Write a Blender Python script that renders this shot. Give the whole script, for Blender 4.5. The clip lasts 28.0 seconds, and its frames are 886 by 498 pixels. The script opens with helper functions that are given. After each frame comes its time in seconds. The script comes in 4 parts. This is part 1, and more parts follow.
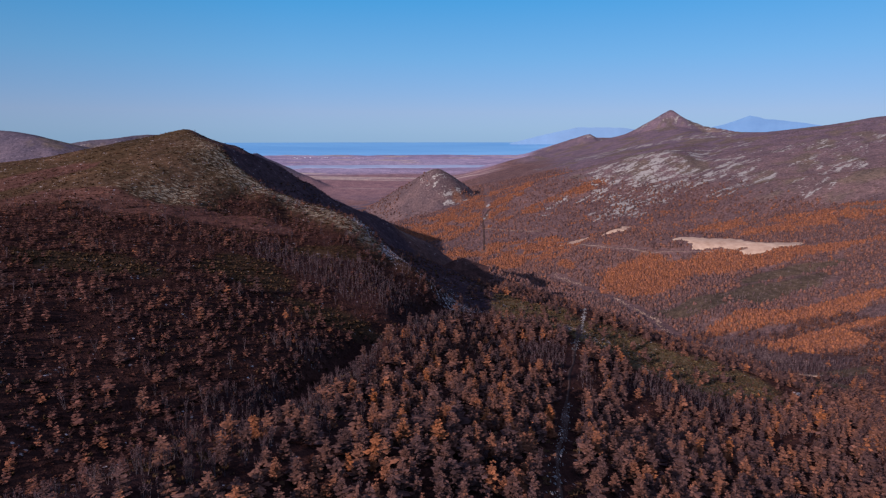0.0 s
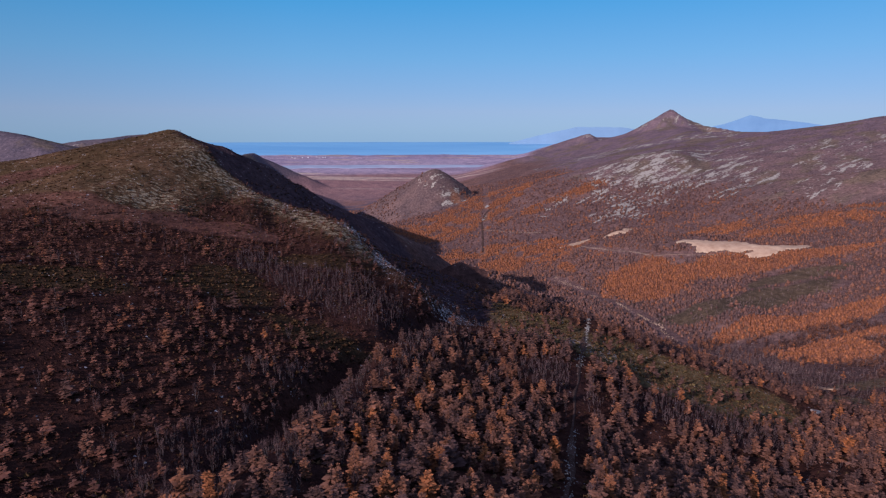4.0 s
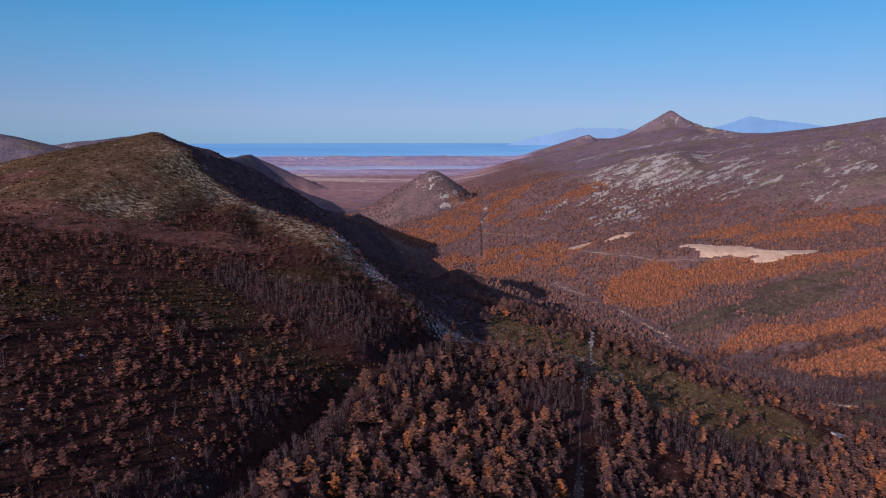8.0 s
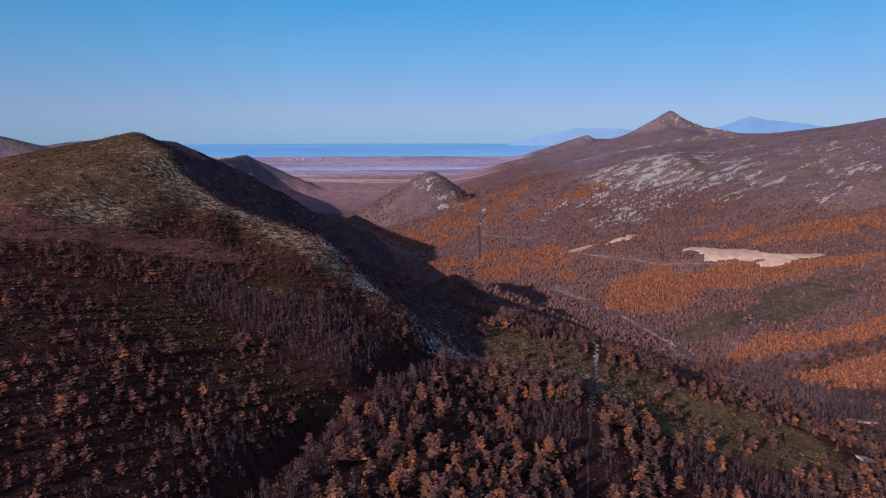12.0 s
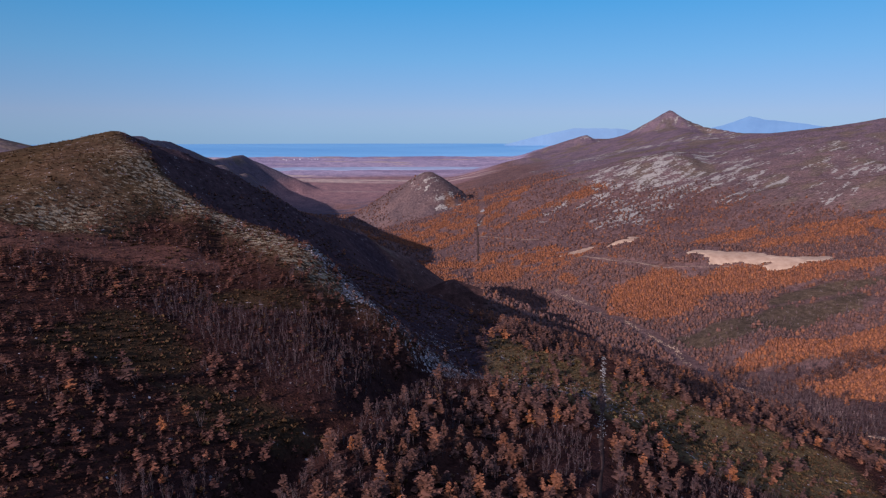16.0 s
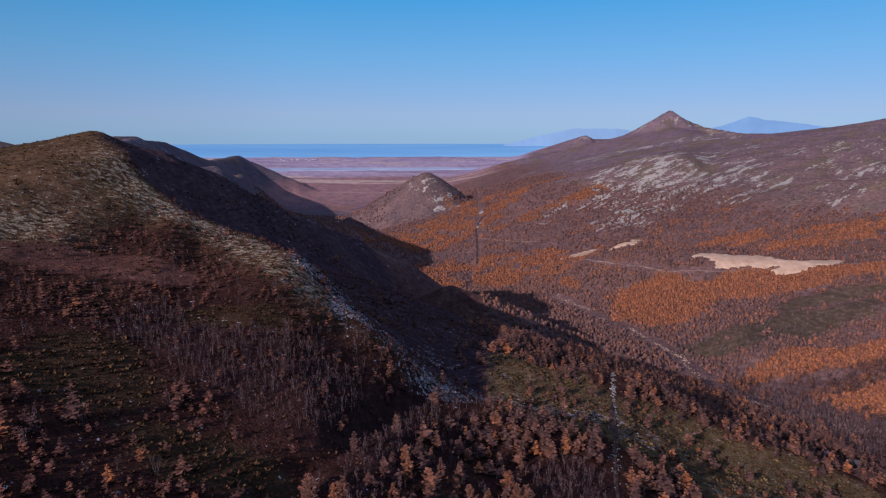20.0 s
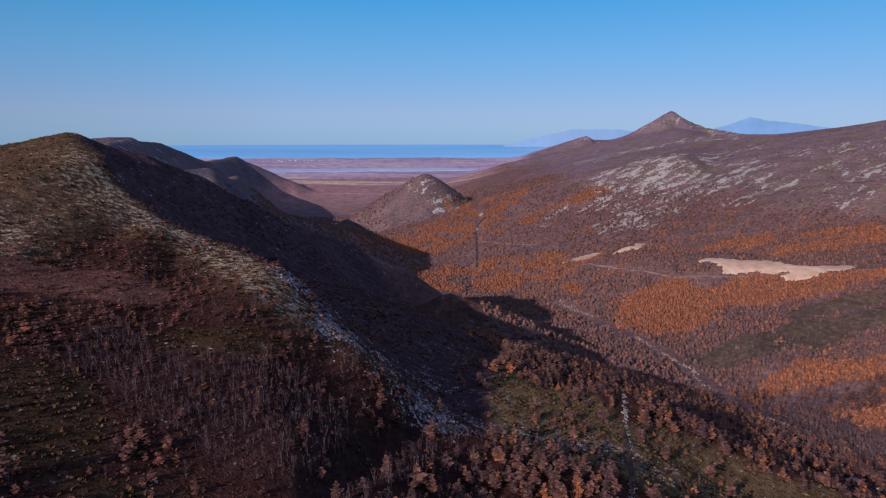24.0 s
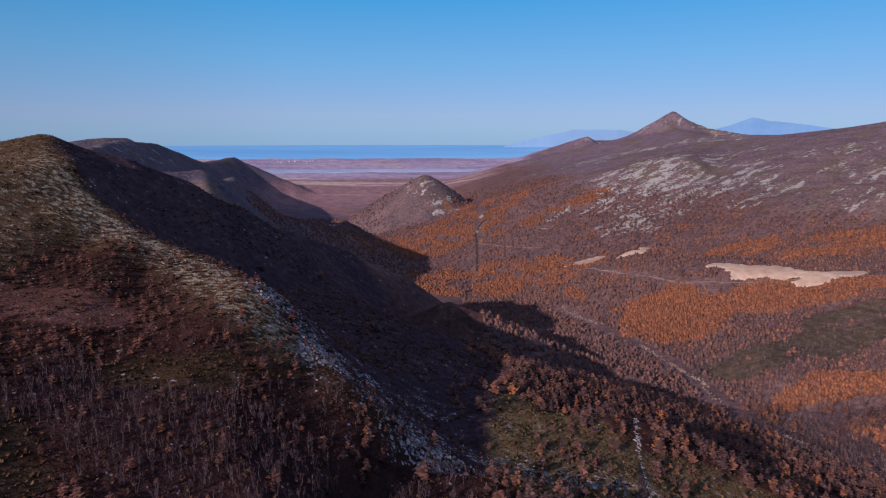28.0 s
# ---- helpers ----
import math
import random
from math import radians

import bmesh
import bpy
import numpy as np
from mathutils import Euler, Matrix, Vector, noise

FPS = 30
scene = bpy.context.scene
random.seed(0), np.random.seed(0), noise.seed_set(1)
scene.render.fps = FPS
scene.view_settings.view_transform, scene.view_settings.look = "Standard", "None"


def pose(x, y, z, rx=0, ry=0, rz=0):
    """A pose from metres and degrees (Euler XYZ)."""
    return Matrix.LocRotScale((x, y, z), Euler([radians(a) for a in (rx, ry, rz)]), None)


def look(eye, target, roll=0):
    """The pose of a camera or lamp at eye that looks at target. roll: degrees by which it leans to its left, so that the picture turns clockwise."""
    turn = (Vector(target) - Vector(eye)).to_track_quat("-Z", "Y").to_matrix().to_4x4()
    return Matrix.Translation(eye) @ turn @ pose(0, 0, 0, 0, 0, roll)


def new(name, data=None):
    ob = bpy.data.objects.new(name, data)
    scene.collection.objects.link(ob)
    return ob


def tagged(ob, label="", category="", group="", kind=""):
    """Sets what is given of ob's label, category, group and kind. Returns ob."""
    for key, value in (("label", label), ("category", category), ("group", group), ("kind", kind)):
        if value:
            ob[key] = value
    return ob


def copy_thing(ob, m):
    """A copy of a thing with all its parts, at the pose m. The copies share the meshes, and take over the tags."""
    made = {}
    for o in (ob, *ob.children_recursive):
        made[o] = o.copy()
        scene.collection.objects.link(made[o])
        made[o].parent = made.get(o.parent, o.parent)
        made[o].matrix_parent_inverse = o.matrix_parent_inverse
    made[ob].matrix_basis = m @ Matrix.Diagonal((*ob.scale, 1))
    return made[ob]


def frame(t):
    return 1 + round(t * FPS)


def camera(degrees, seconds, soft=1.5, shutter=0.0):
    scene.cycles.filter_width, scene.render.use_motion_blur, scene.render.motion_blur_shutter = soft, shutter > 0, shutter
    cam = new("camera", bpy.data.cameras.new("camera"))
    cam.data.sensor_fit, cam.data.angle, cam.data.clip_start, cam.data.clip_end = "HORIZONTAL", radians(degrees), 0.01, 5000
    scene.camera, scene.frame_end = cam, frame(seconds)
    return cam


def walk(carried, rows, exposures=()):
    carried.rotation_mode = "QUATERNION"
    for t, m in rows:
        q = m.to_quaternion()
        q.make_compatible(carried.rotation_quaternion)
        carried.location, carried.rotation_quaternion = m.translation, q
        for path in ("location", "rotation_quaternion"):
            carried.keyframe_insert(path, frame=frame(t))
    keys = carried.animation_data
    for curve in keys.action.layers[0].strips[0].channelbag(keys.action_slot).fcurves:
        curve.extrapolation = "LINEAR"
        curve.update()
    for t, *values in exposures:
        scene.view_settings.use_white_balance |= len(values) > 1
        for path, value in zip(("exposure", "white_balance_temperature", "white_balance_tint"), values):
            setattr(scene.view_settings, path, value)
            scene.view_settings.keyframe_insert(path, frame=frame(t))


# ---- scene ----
cam = camera(70.0, 28.0, soft=1.25)
PATH = [
    (0, (6.63, 1.51, 168.14), 79.808, 0.028),
    (2, (7.63, 14.38, 168.16), 79.752, -0.022),
    (4, (8.66, 27.19, 169.04), 79.767, -0.069),
    (6, (9.82, 40.10, 169.99), 79.803, -0.117),
    (8, (11.06, 53.16, 170.61), 79.836, -0.169),
    (10, (12.26, 66.35, 170.78), 79.858, -0.230),
    (12, (13.30, 79.64, 170.58), 79.868, -0.300),
    (14, (14.10, 93.02, 170.18), 79.872, -0.378),
    (16, (14.68, 106.47, 169.78), 79.876, -0.457),
    (18, (15.11, 120.01, 169.57), 79.887, -0.530),
    (20, (15.52, 133.66, 169.65), 79.905, -0.587),
    (22, (16.06, 147.42, 170.04), 79.929, -0.620),
    (24, (16.86, 161.24, 170.64), 79.954, -0.625),
    (26, (17.94, 174.95, 171.28), 79.974, -0.608),
    (28, (19.09, 188.24, 171.72), 79.982, -0.589),
]
walk(cam, [(t, pose(*eye, tilt, 0, turn)) for t, eye, tilt, turn in PATH], [(0, 0.05, 5600, 21), (28, 0.05, 5600, 21)])

# ---- light ----
SUN_AZ, SUN_EL = 218.8, 21.4   # compass bearing of the sun, from +y clockwise, and its height, in degrees
world = bpy.data.worlds.new("sky")
scene.world = world
world.use_nodes = True
sky = world.node_tree.nodes.new("ShaderNodeTexSky")
sky.sky_type, sky.sun_disc = "NISHITA", False
sky.sun_elevation, sky.sun_rotation = radians(SUN_EL), radians(SUN_AZ)
sky.altitude, sky.air_density, sky.dust_density, sky.ozone_density = 200, 0.8, 0.2, 4.5
back = world.node_tree.nodes["Background"]
back.inputs["Strength"].default_value = 0.095
veil = world.node_tree.nodes.new("ShaderNodeMix")   # haze over the clear sky, paler towards the horizon
veil.data_type = "RGBA"
veil.inputs[0].default_value = 0.72
dome = world.node_tree.nodes.new("ShaderNodeTexCoord")
split = world.node_tree.nodes.new("ShaderNodeSeparateXYZ")
haze = world.node_tree.nodes.new("ShaderNodeValToRGB")
STOPS = ((0.0, (2.3, 4.1, 5.5, 1)), (0.035, (3.05, 4.1, 5.4, 1)), (0.065, (2.5, 4.15, 5.65, 1)), (0.115, (1.65, 4.25, 6.0, 1)), (0.20, (0.55, 3.75, 6.2, 1)), (0.36, (1.7, 3.7, 6.1, 1)), (0.55, (2.9, 3.9, 6.1, 1)), (1.0, (3.6, 4.2, 6.2, 1)))
for k, (at, colour) in enumerate(STOPS):
    stop = haze.color_ramp.elements[0] if k == 0 else haze.color_ramp.elements[-1] if k == len(STOPS) - 1 else haze.color_ramp.elements.new(at)
    stop.position, stop.color = at, colour
world.node_tree.links.new(dome.outputs["Generated"], split.inputs[0])
world.node_tree.links.new(split.outputs["Z"], haze.inputs[0])
world.node_tree.links.new(sky.outputs[0], veil.inputs[6])
turned_from_sun = world.node_tree.nodes.new("ShaderNodeMapRange")   # the sky deepens a quarter turn away from the sun
for key, value in (("From Min", -0.62), ("From Max", -0.22), ("To Min", 0.80), ("To Max", 1.0)):
    turned_from_sun.inputs[key].default_value = value
world.node_tree.links.new(split.outputs["X"], turned_from_sun.inputs["Value"])
deepen = world.node_tree.nodes.new("ShaderNodeVectorMath")
deepen.operation = "SCALE"
world.node_tree.links.new(haze.outputs[0], deepen.inputs[0])
world.node_tree.links.new(turned_from_sun.outputs["Result"], deepen.inputs["Scale"])
world.node_tree.links.new(deepen.outputs[0], veil.inputs[7])
world.node_tree.links.new(veil.outputs[2], back.inputs["Color"])
sun_data = bpy.data.lights.new("sun", "SUN")
sun_data.energy, sun_data.angle, sun_data.color = 5.4, radians(0.5), (1.0, 0.90, 0.80)
sun = new("sun", sun_data)
az, el = radians(SUN_AZ), radians(SUN_EL)
sun.matrix_world = look((0, 0, 900), (-math.sin(az) * math.cos(el) * 100, -math.cos(az) * math.cos(el) * 100, 900 - math.sin(el) * 100))

# ---- materials ----


def material(name):
    m = bpy.data.materials.new(name)
    m.use_nodes = True
    nt = m.node_tree
    return m, nt, nt.nodes["Principled BSDF"]


def node(nt, kind, **values):
    n = nt.nodes.new(kind)
    for key, value in values.items():
        n.inputs[key].default_value = value
    return n


def ramp(nt, source, stops):
    r = nt.nodes.new("ShaderNodeValToRGB")
    while len(r.color_ramp.elements) < len(stops):
        r.color_ramp.elements.new(0.5)
    for e, (at, colour) in zip(r.color_ramp.elements, stops):
        e.position, e.color = at, (*colour, 1)
    nt.links.new(source, r.inputs[0])
    return r.outputs[0]


def mix(nt, factor, a, b, blend="MIX"):
    m = nt.nodes.new("ShaderNodeMix")
    m.data_type, m.blend_type = "RGBA", blend
    for socket, value in ((m.inputs[0], factor), (m.inputs[6], a), (m.inputs[7], b)):
        if isinstance(value, (int, float)):
            socket.default_value = value
        elif isinstance(value, tuple):
            socket.default_value = (*value, 1)
        else:
            nt.links.new(value, socket)
    return m.outputs[2]


def maths(nt, op, a, b=0.0, clamp=False):
    m = nt.nodes.new("ShaderNodeMath")
    m.operation, m.use_clamp = op, clamp
    for socket, value in ((m.inputs[0], a), (m.inputs[1], b)):
        if isinstance(value, (int, float)):
            socket.default_value = value
        else:
            nt.links.new(value, socket)
    return m.outputs[0]


def grain(nt, scale, detail=4.0, rough=0.6, stretch=None):
    geo = nt.nodes.new("ShaderNodeNewGeometry")
    vector = geo.outputs["Position"]
    if stretch:
        mapping = node(nt, "ShaderNodeMapping", Scale=stretch)
        nt.links.new(vector, mapping.inputs["Vector"])
        vector = mapping.outputs[0]
    n = node(nt, "ShaderNodeTexNoise", Scale=scale, Detail=detail, Roughness=rough)
    nt.links.new(vector, n.inputs["Vector"])
    return n.outputs[0]


def bump(nt, bsdf, source, strength, distance):
    b = node(nt, "ShaderNodeBump", Strength=strength, Distance=distance)
    nt.links.new(source, b.inputs["Height"])
    nt.links.new(b.outputs[0], bsdf.inputs["Normal"])


def foliage(name, stops, rough=0.75):
    """Leaves or twigs: the tone goes from plant to plant, the shade from clump to clump."""
    m, nt, bsdf = material(name)
    tone = node(nt, "ShaderNodeAttribute")
    tone.attribute_name = "tone"
    info = nt.nodes.new("ShaderNodeObjectInfo")
    whole = maths(nt, "FRACT", maths(nt, "ADD", tone.outputs["Fac"], info.outputs["Random"]))
    colour = ramp(nt, whole, stops)
    geo = nt.nodes.new("ShaderNodeNewGeometry")
    shade = ramp(nt, geo.outputs["Random Per Island"], [(0.0, (0.62, 0.60, 0.58)), (1.0, (1.3, 1.25, 1.2))])
    nt.links.new(mix(nt, 1.0, colour, shade, "MULTIPLY"), bsdf.inputs["Base Color"])
    bsdf.inputs["Roughness"].default_value = rough
    bsdf.inputs["Specular IOR Level"].default_value = 0.0
    return m


def earth(name, colour_a, colour_b, scale, rough=0.9, relief=0.5):
    m, nt, bsdf = material(name)
    fine, broad = grain(nt, scale, 6), grain(nt, scale * 0.12, 3)
    both = maths(nt, "ADD", maths(nt, "MULTIPLY", fine, 0.6), maths(nt, "MULTIPLY", broad, 0.4))
    nt.links.new(ramp(nt, both, [(0.36, colour_a), (0.64, colour_b)]), bsdf.inputs["Base Color"])
    bsdf.inputs["Roughness"].default_value = rough
    bsdf.inputs["Specular IOR Level"].default_value = 0.0
    bump(nt, bsdf, fine, relief, 0.4)
    return m


LARCH_BROWN = foliage("larch_needles_brown", [(0.0, (0.080, 0.044, 0.040)), (0.35, (0.130, 0.064, 0.050)), (0.72, (0.190, 0.082, 0.053)), (0.92, (0.250, 0.097, 0.052)), (1.0, (0.37, 0.122, 0.043))])
LARCH_GOLD = foliage("larch_needles_gold", [(0.0, (0.155, 0.065, 0.043)), (0.5, (0.212, 0.079, 0.042)), (1.0, (0.270, 0.096, 0.041))])
LARCH_DULL = foliage("larch_needles_dull", [(0.0, (0.096, 0.055, 0.050)), (0.5, (0.138, 0.070, 0.057)), (0.9, (0.180, 0.080, 0.054)), (1.0, (0.225, 0.090, 0.048))])
LARCH_HILL = foliage("larch_needles_dark", [(0.0, (0.078, 0.036, 0.029)), (0.45, (0.120, 0.053, 0.041)), (0.9, (0.175, 0.070, 0.046)), (1.0, (0.235, 0.084, 0.040))])
ALDER = foliage("alder_twigs", [(0.0, (0.108, 0.068, 0.068)), (0.6, (0.150, 0.095, 0.092)), (1.0, (0.205, 0.132, 0.122))])
TWIGS = foliage("bare_twigs", [(0.0, (0.050, 0.028, 0.030)), (0.6, (0.076, 0.043, 0.045)), (1.0, (0.121, 0.073, 0.072))])
SCRUB = foliage("dark_scrub", [(0.0, (0.045, 0.018, 0.013)), (0.5, (0.072, 0.028, 0.019)), (0.8, (0.061, 0.034, 0.017)), (1.0, (0.102, 0.042, 0.028))])
PINE = foliage("dwarf_pine_needles", [(0.0, (0.056, 0.030, 0.015)), (0.6, (0.078, 0.043, 0.021)), (1.0, (0.102, 0.058, 0.030))])
HEATH = foliage("heath_leaves", [(0.0, (0.078, 0.034, 0.026)), (0.5, (0.118, 0.050, 0.036)), (0.8, (0.100, 0.060, 0.031)), (1.0, (0.145, 0.090, 0.058))])
OLIVE = foliage("olive_pine_needles", [(0.0, (0.074, 0.048, 0.020)), (0.6, (0.112, 0.074, 0.032)), (1.0, (0.155, 0.106, 0.048))])
LICHEN = foliage("pale_lichen", [(0.0, (0.105, 0.068, 0.040)), (0.6, (0.180, 0.124, 0.078)), (1.0, (0.310, 0.225, 0.155))])
BARK = earth("larch_bark", (0.055, 0.034, 0.033), (0.130, 0.086, 0.083), 6.0)
BIRCH_BARK = earth("birch_bark", (0.052, 0.034, 0.034), (0.165, 0.117, 0.110), 4.0)
STONE = earth("pale_stone", (0.19, 0.148, 0.140), (0.40, 0.325, 0.300), 1.2)
SAND = earth("pale_sand", (0.33, 0.195, 0.125), (0.50, 0.325, 0.215), 0.12)
ROAD_DUST = earth("road_dust", (0.12, 0.072, 0.052), (0.27, 0.175, 0.130), 0.2)
GRAVEL = earth("river_gravel", (0.16, 0.12, 0.10), (0.42, 0.34, 0.30), 0.3)
PALE = earth("pale_track", (0.13, 0.105, 0.092), (0.36, 0.305, 0.270), 0.5)
DIRT = earth("track_dirt", (0.040, 0.022, 0.018), (0.098, 0.056, 0.045), 0.5)

# ---- land form: crest lines (x, y, height), the fall on either side of the way they run, and the roundness of the top ----
RIDGES = {
    "hill_shoulder": ([(-900, 430, 110), (-430, 575, 139), (-330, 650, 150), (-240, 612, 153)], 0.44, 0.92, 40, 0.0009),
    "rocky_spur": ([(-234, 606, 172), (-186, 542, 161), (-165, 520, 143), (-132, 500, 126), (-97, 487, 116), (-63, 457, 111), (-44, 436, 96), (-20, 414, 83), (5, 402, 62), (28, 392, 56)], 1.14, 0.22, 10),
    "north_spur": ([(-232, 606, 167), (-205, 635, 159), (-180, 668, 143), (-150, 703, 119), (-121, 745, 92), (-77, 795, 65), (-26, 845, 29), (30, 880, -18), (110, 900, -55)], 0.60, 0.80, 10, 0.0006),
    "dome": ([(-238, 608, 163), (-256, 662, 164)], 0.70, 1.30, 14),
    "spur_foot": ([(31, 754, 22), (60, 746, 13), (91, 742, -1), (117, 745, -14), (150, 751, -30), (205, 731, -42)], 0.60, 0.55, 8, 0.0005),
    "camera_spur": ([(-60, -120, 105), (-10, 149, 78), (37, 285, 49), (62, 365, 46)], 0.50, 0.43, 20),
    "spur_rim": ([(-110, 30, 118), (-70, 100, 103), (-54, 142, 97), (-43, 167, 89), (-37, 221, 74), (-25, 271, 62), (-9, 315, 65), (4, 350, 54), (14, 396, 49)], 0.78, 0.27, 7),
    "west_flank": ([(-330, -60, 144), (-260, 250, 130), (-232, 400, 124), (-190, 520, 95)], 0.15, 0.06, 40, 0.0009),
    "east_flank": ([(90, 60, 70), (178, 250, 37), (228, 390, 0)], 0.43, 0.20, 25),
    "pine_rise": ([(330, 690, -56), (350, 735, -33), (357, 885, -43)], 0.76, 0.15, 30),
    "rock_slope": ([(900, 1300, 105), (830, 1375, 86), (700, 1450, 31)], 0.46, 0.18, 60),
    "saddle": ([(58, 380, 52), (86, 410, 42), (112, 446, 31)], 0.39, 0.43, 24, 0.004),
    "knoll": ([(36, 448, 49), (40, 478, 48), (56, 520, 40), (62, 545, 37), (76, 566, 21)], 0.44, 0.42, 8),
    "knoll_shoulder": ([(64, 470, 42), (118, 482, 33), (148, 484, 19), (172, 474, 8), (190, 438, 3), (205, 404, 1), (236, 362, -3)], 1.60, 0.25, 3),
    "west_ridge": ([(-520, 850, 125), (-450, 960, 130), (-345, 1175, 121), (-395, 1420, 92), (-450, 1640, 74), (-525, 1900, 66), (-590, 2060, 40)], 0.30, 1.01, 10),
    "west_shoulder": ([(-345, 1175, 119), (-300, 1080, 97), (-262, 1010, 55)], 1.05, 0.40, 6),
    "far_west_ridge": ([(-640, 1150, 122), (-745, 1620, 146), (-820, 1900, 163), (-900, 2300, 150), (-898, 2700, 75), (-870, 3000, 87), (-660, 3070, -21), (-480, 3120, -112)], 0.44, 0.85, 12),
    "outer_west_ridge": ([(-1300, 1800, 133), (-1127, 1890, 142), (-1000, 1950, 154), (-930, 2030, 165), (-905, 2110, 167)], 0.40, 0.95, 15),
    "west_hump": ([(-1900, 1300, 165), (-1120, 1500, 174), (-985, 1470, 172), (-890, 1420, 158), (-800, 1360, 126)], 0.30, 0.55, 25),
    "cone_hill": ([(-150, 2150, -40), (-17, 2140, 55), (90, 2190, -25)], 0.60, 1.18, 26),
    "low_rise": ([(1216, 3449, 166), (820, 3720, 116), (520, 3500, 60), (180, 3250, -30), (60, 3200, -70)], 0.30, 0.30, 60),
    "cone_far": ([(860, 3760, 177), (905, 3770, 155)], 0.33, 0.47, 12),
    "sharp_peak": ([(1190, 3440, 284), (1216, 3449, 301), (1300, 3420, 250), (1380, 3380, 215), (1500, 3250, 187), (1650, 3050, 160)], 0.59, 0.68, 10),
    "peak_spur": ([(1216, 3449, 223), (1080, 2500, 150), (700, 1980, 115), (470, 1690, -1)], 0.44, 0.28, 60),
    "east_mountain": ([(1080, 2500, 159), (1500, 2100, 232), (2300, 1500, 420)], 0.18, 0.22, 90),
    "sand_face": ([(385, 1050, 4), (425, 1036, 8), (462, 1018, 8), (500, 985, 5)], 0.40, 0.40, 12),
    "sand_bench": ([(340, 1150, 2), (380, 1016, 1), (560, 930, 4), (800, 820, 40)], 0.22, 0.68, 30),
}
RIVER = [(330, -100, 10), (263, 460, -24), (300, 690, -57), (268, 850, -54), (213, 1000, -66), (153, 1250, -98), (23, 1600, -100), (-123, 1960, -122), (-311, 2320, -122), (-415, 2900, -142), (-438, 4800, -153)]
GULLY = [(-130, 10, 5), (-78, 110, 5), (-62, 142, 5), (-51, 167, 5), (-46, 221, 7), (-34, 271, 7), (-19, 315, 7), (-6, 350, 7), (10, 392, 6), (50, 408, 9), (90, 402, 3)]


SPUR = [(-234, 606, 0), (-190, 540, 0), (-165, 520, 0), (-132, 500, 0), (-97, 487, 0), (-63, 457, 0), (-44, 436, 0), (-20, 414, 0), (5, 402, 0), (28, 392, 0)]   # the stony edge of the hill
RIM = [p for p in RIDGES["spur_rim"][0] if p[1] > 60]


def along(line, x, y):
    """The distance to a line, signed by the side (left of its run is positive), and the line's height at the nearest place."""
    best = np.full(x.shape, 1e18)
    side, high = np.zeros(x.shape), np.zeros(x.shape)
    for (ax, ay, az), (bx, by, bz) in zip(line, line[1:]):
        ux, uy = bx - ax, by - ay
        s = np.clip(((x - ax) * ux + (y - ay) * uy) / (ux * ux + uy * uy), 0, 1)
        dx, dy = x - ax - s * ux, y - ay - s * uy
        d = dx * dx + dy * dy
        near = d < best
        best = np.where(near, d, best)
        turn = (ux * dy - uy * dx) / math.hypot(ux, uy)
        side = np.where(near, turn, side)
        high = np.where(near, az + s * (bz - az), high)
    return np.sqrt(best), side, high


def tent(line, fall_left, fall_right, top, x, y, bend=0.0):
    """A ridge: for every stretch of its crest a rounded roof; the highest of them holds."""
    high = np.full(x.shape, -1e9)
    for (ax, ay, az), (bx, by, bz) in zip(line, line[1:]):
        ux, uy = bx - ax, by - ay
        s = np.clip(((x - ax) * ux + (y - ay) * uy) / (ux * ux + uy * uy), 0, 1)
        dx, dy = x - ax - s * ux, y - ay - s * uy
        d = np.sqrt(dx * dx + dy * dy)
        turn = (ux * dy - uy * dx) / math.hypot(ux, uy) / (d + 1e-6)
        fall = fall_right + (fall_left - fall_right) * (0.5 + 0.5 * np.clip(turn * 1.4, -1, 1))
        high = np.maximum(high, az + s * (bz - az) - fall * (np.sqrt(d * d + top * top) - top) - bend * d * d)
    return high


def land(x, y, ridges=RIDGES, river=RIVER, gully=GULLY, EAST=0.201, WEST=0.053):
    x, y = np.asarray(x, float), np.asarray(y, float)
    d, side, floor = along(river, x, y)
    soft = np.sqrt(d * d + 30.0**2) - 30
    base = floor + np.where(side < 0, EAST, WEST) * np.minimum(soft, 1500)
    k = 4.5
    total = np.exp(np.clip(base / k, -60, 80))
    for line, a, b, top, *bend in ridges.values():
        total = total + np.exp(np.clip(tent(line, a, b, top, x, y, *bend) / k, -60, 80))
    z = k * np.log(total)
    d, _, deep = along(gully, x, y)
    z = z - deep * np.exp(-((d / 6.5) ** 2))
    return z


# ---- the ground ----
GROUND, nt, bsdf = material("tundra_ground")
place = nt.nodes.new("ShaderNodeNewGeometry")
cover = node(nt, "ShaderNodeAttribute")
cover.attribute_name = "cover"
stony = node(nt, "ShaderNodeAttribute")
stony.attribute_name = "stony"
fine, middle, broad = grain(nt, 0.9, 5), grain(nt, 0.16, 5, 0.65), grain(nt, 0.022, 4)
patchy = maths(nt, "ADD", maths(nt, "MULTIPLY", middle, 0.6), maths(nt, "MULTIPLY", fine, 0.4))
tint = mix(nt, 1.0, ramp(nt, patchy, [(0.34, (0.42, 0.40, 0.40)), (0.5, (0.95, 0.95, 0.95)), (0.66, (1.6, 1.5, 1.42))]), ramp(nt, broad, [(0.35, (0.8, 0.82, 0.86)), (0.65, (1.2, 1.15, 1.1))]), "MULTIPLY")
soil = mix(nt, 1.0, cover.outputs["Color"], tint, "MULTIPLY")
turned = node(nt, "ShaderNodeMapping", Rotation=(0, 0, radians(-36)))
nt.links.new(place.outputs["Position"], turned.inputs["Vector"])
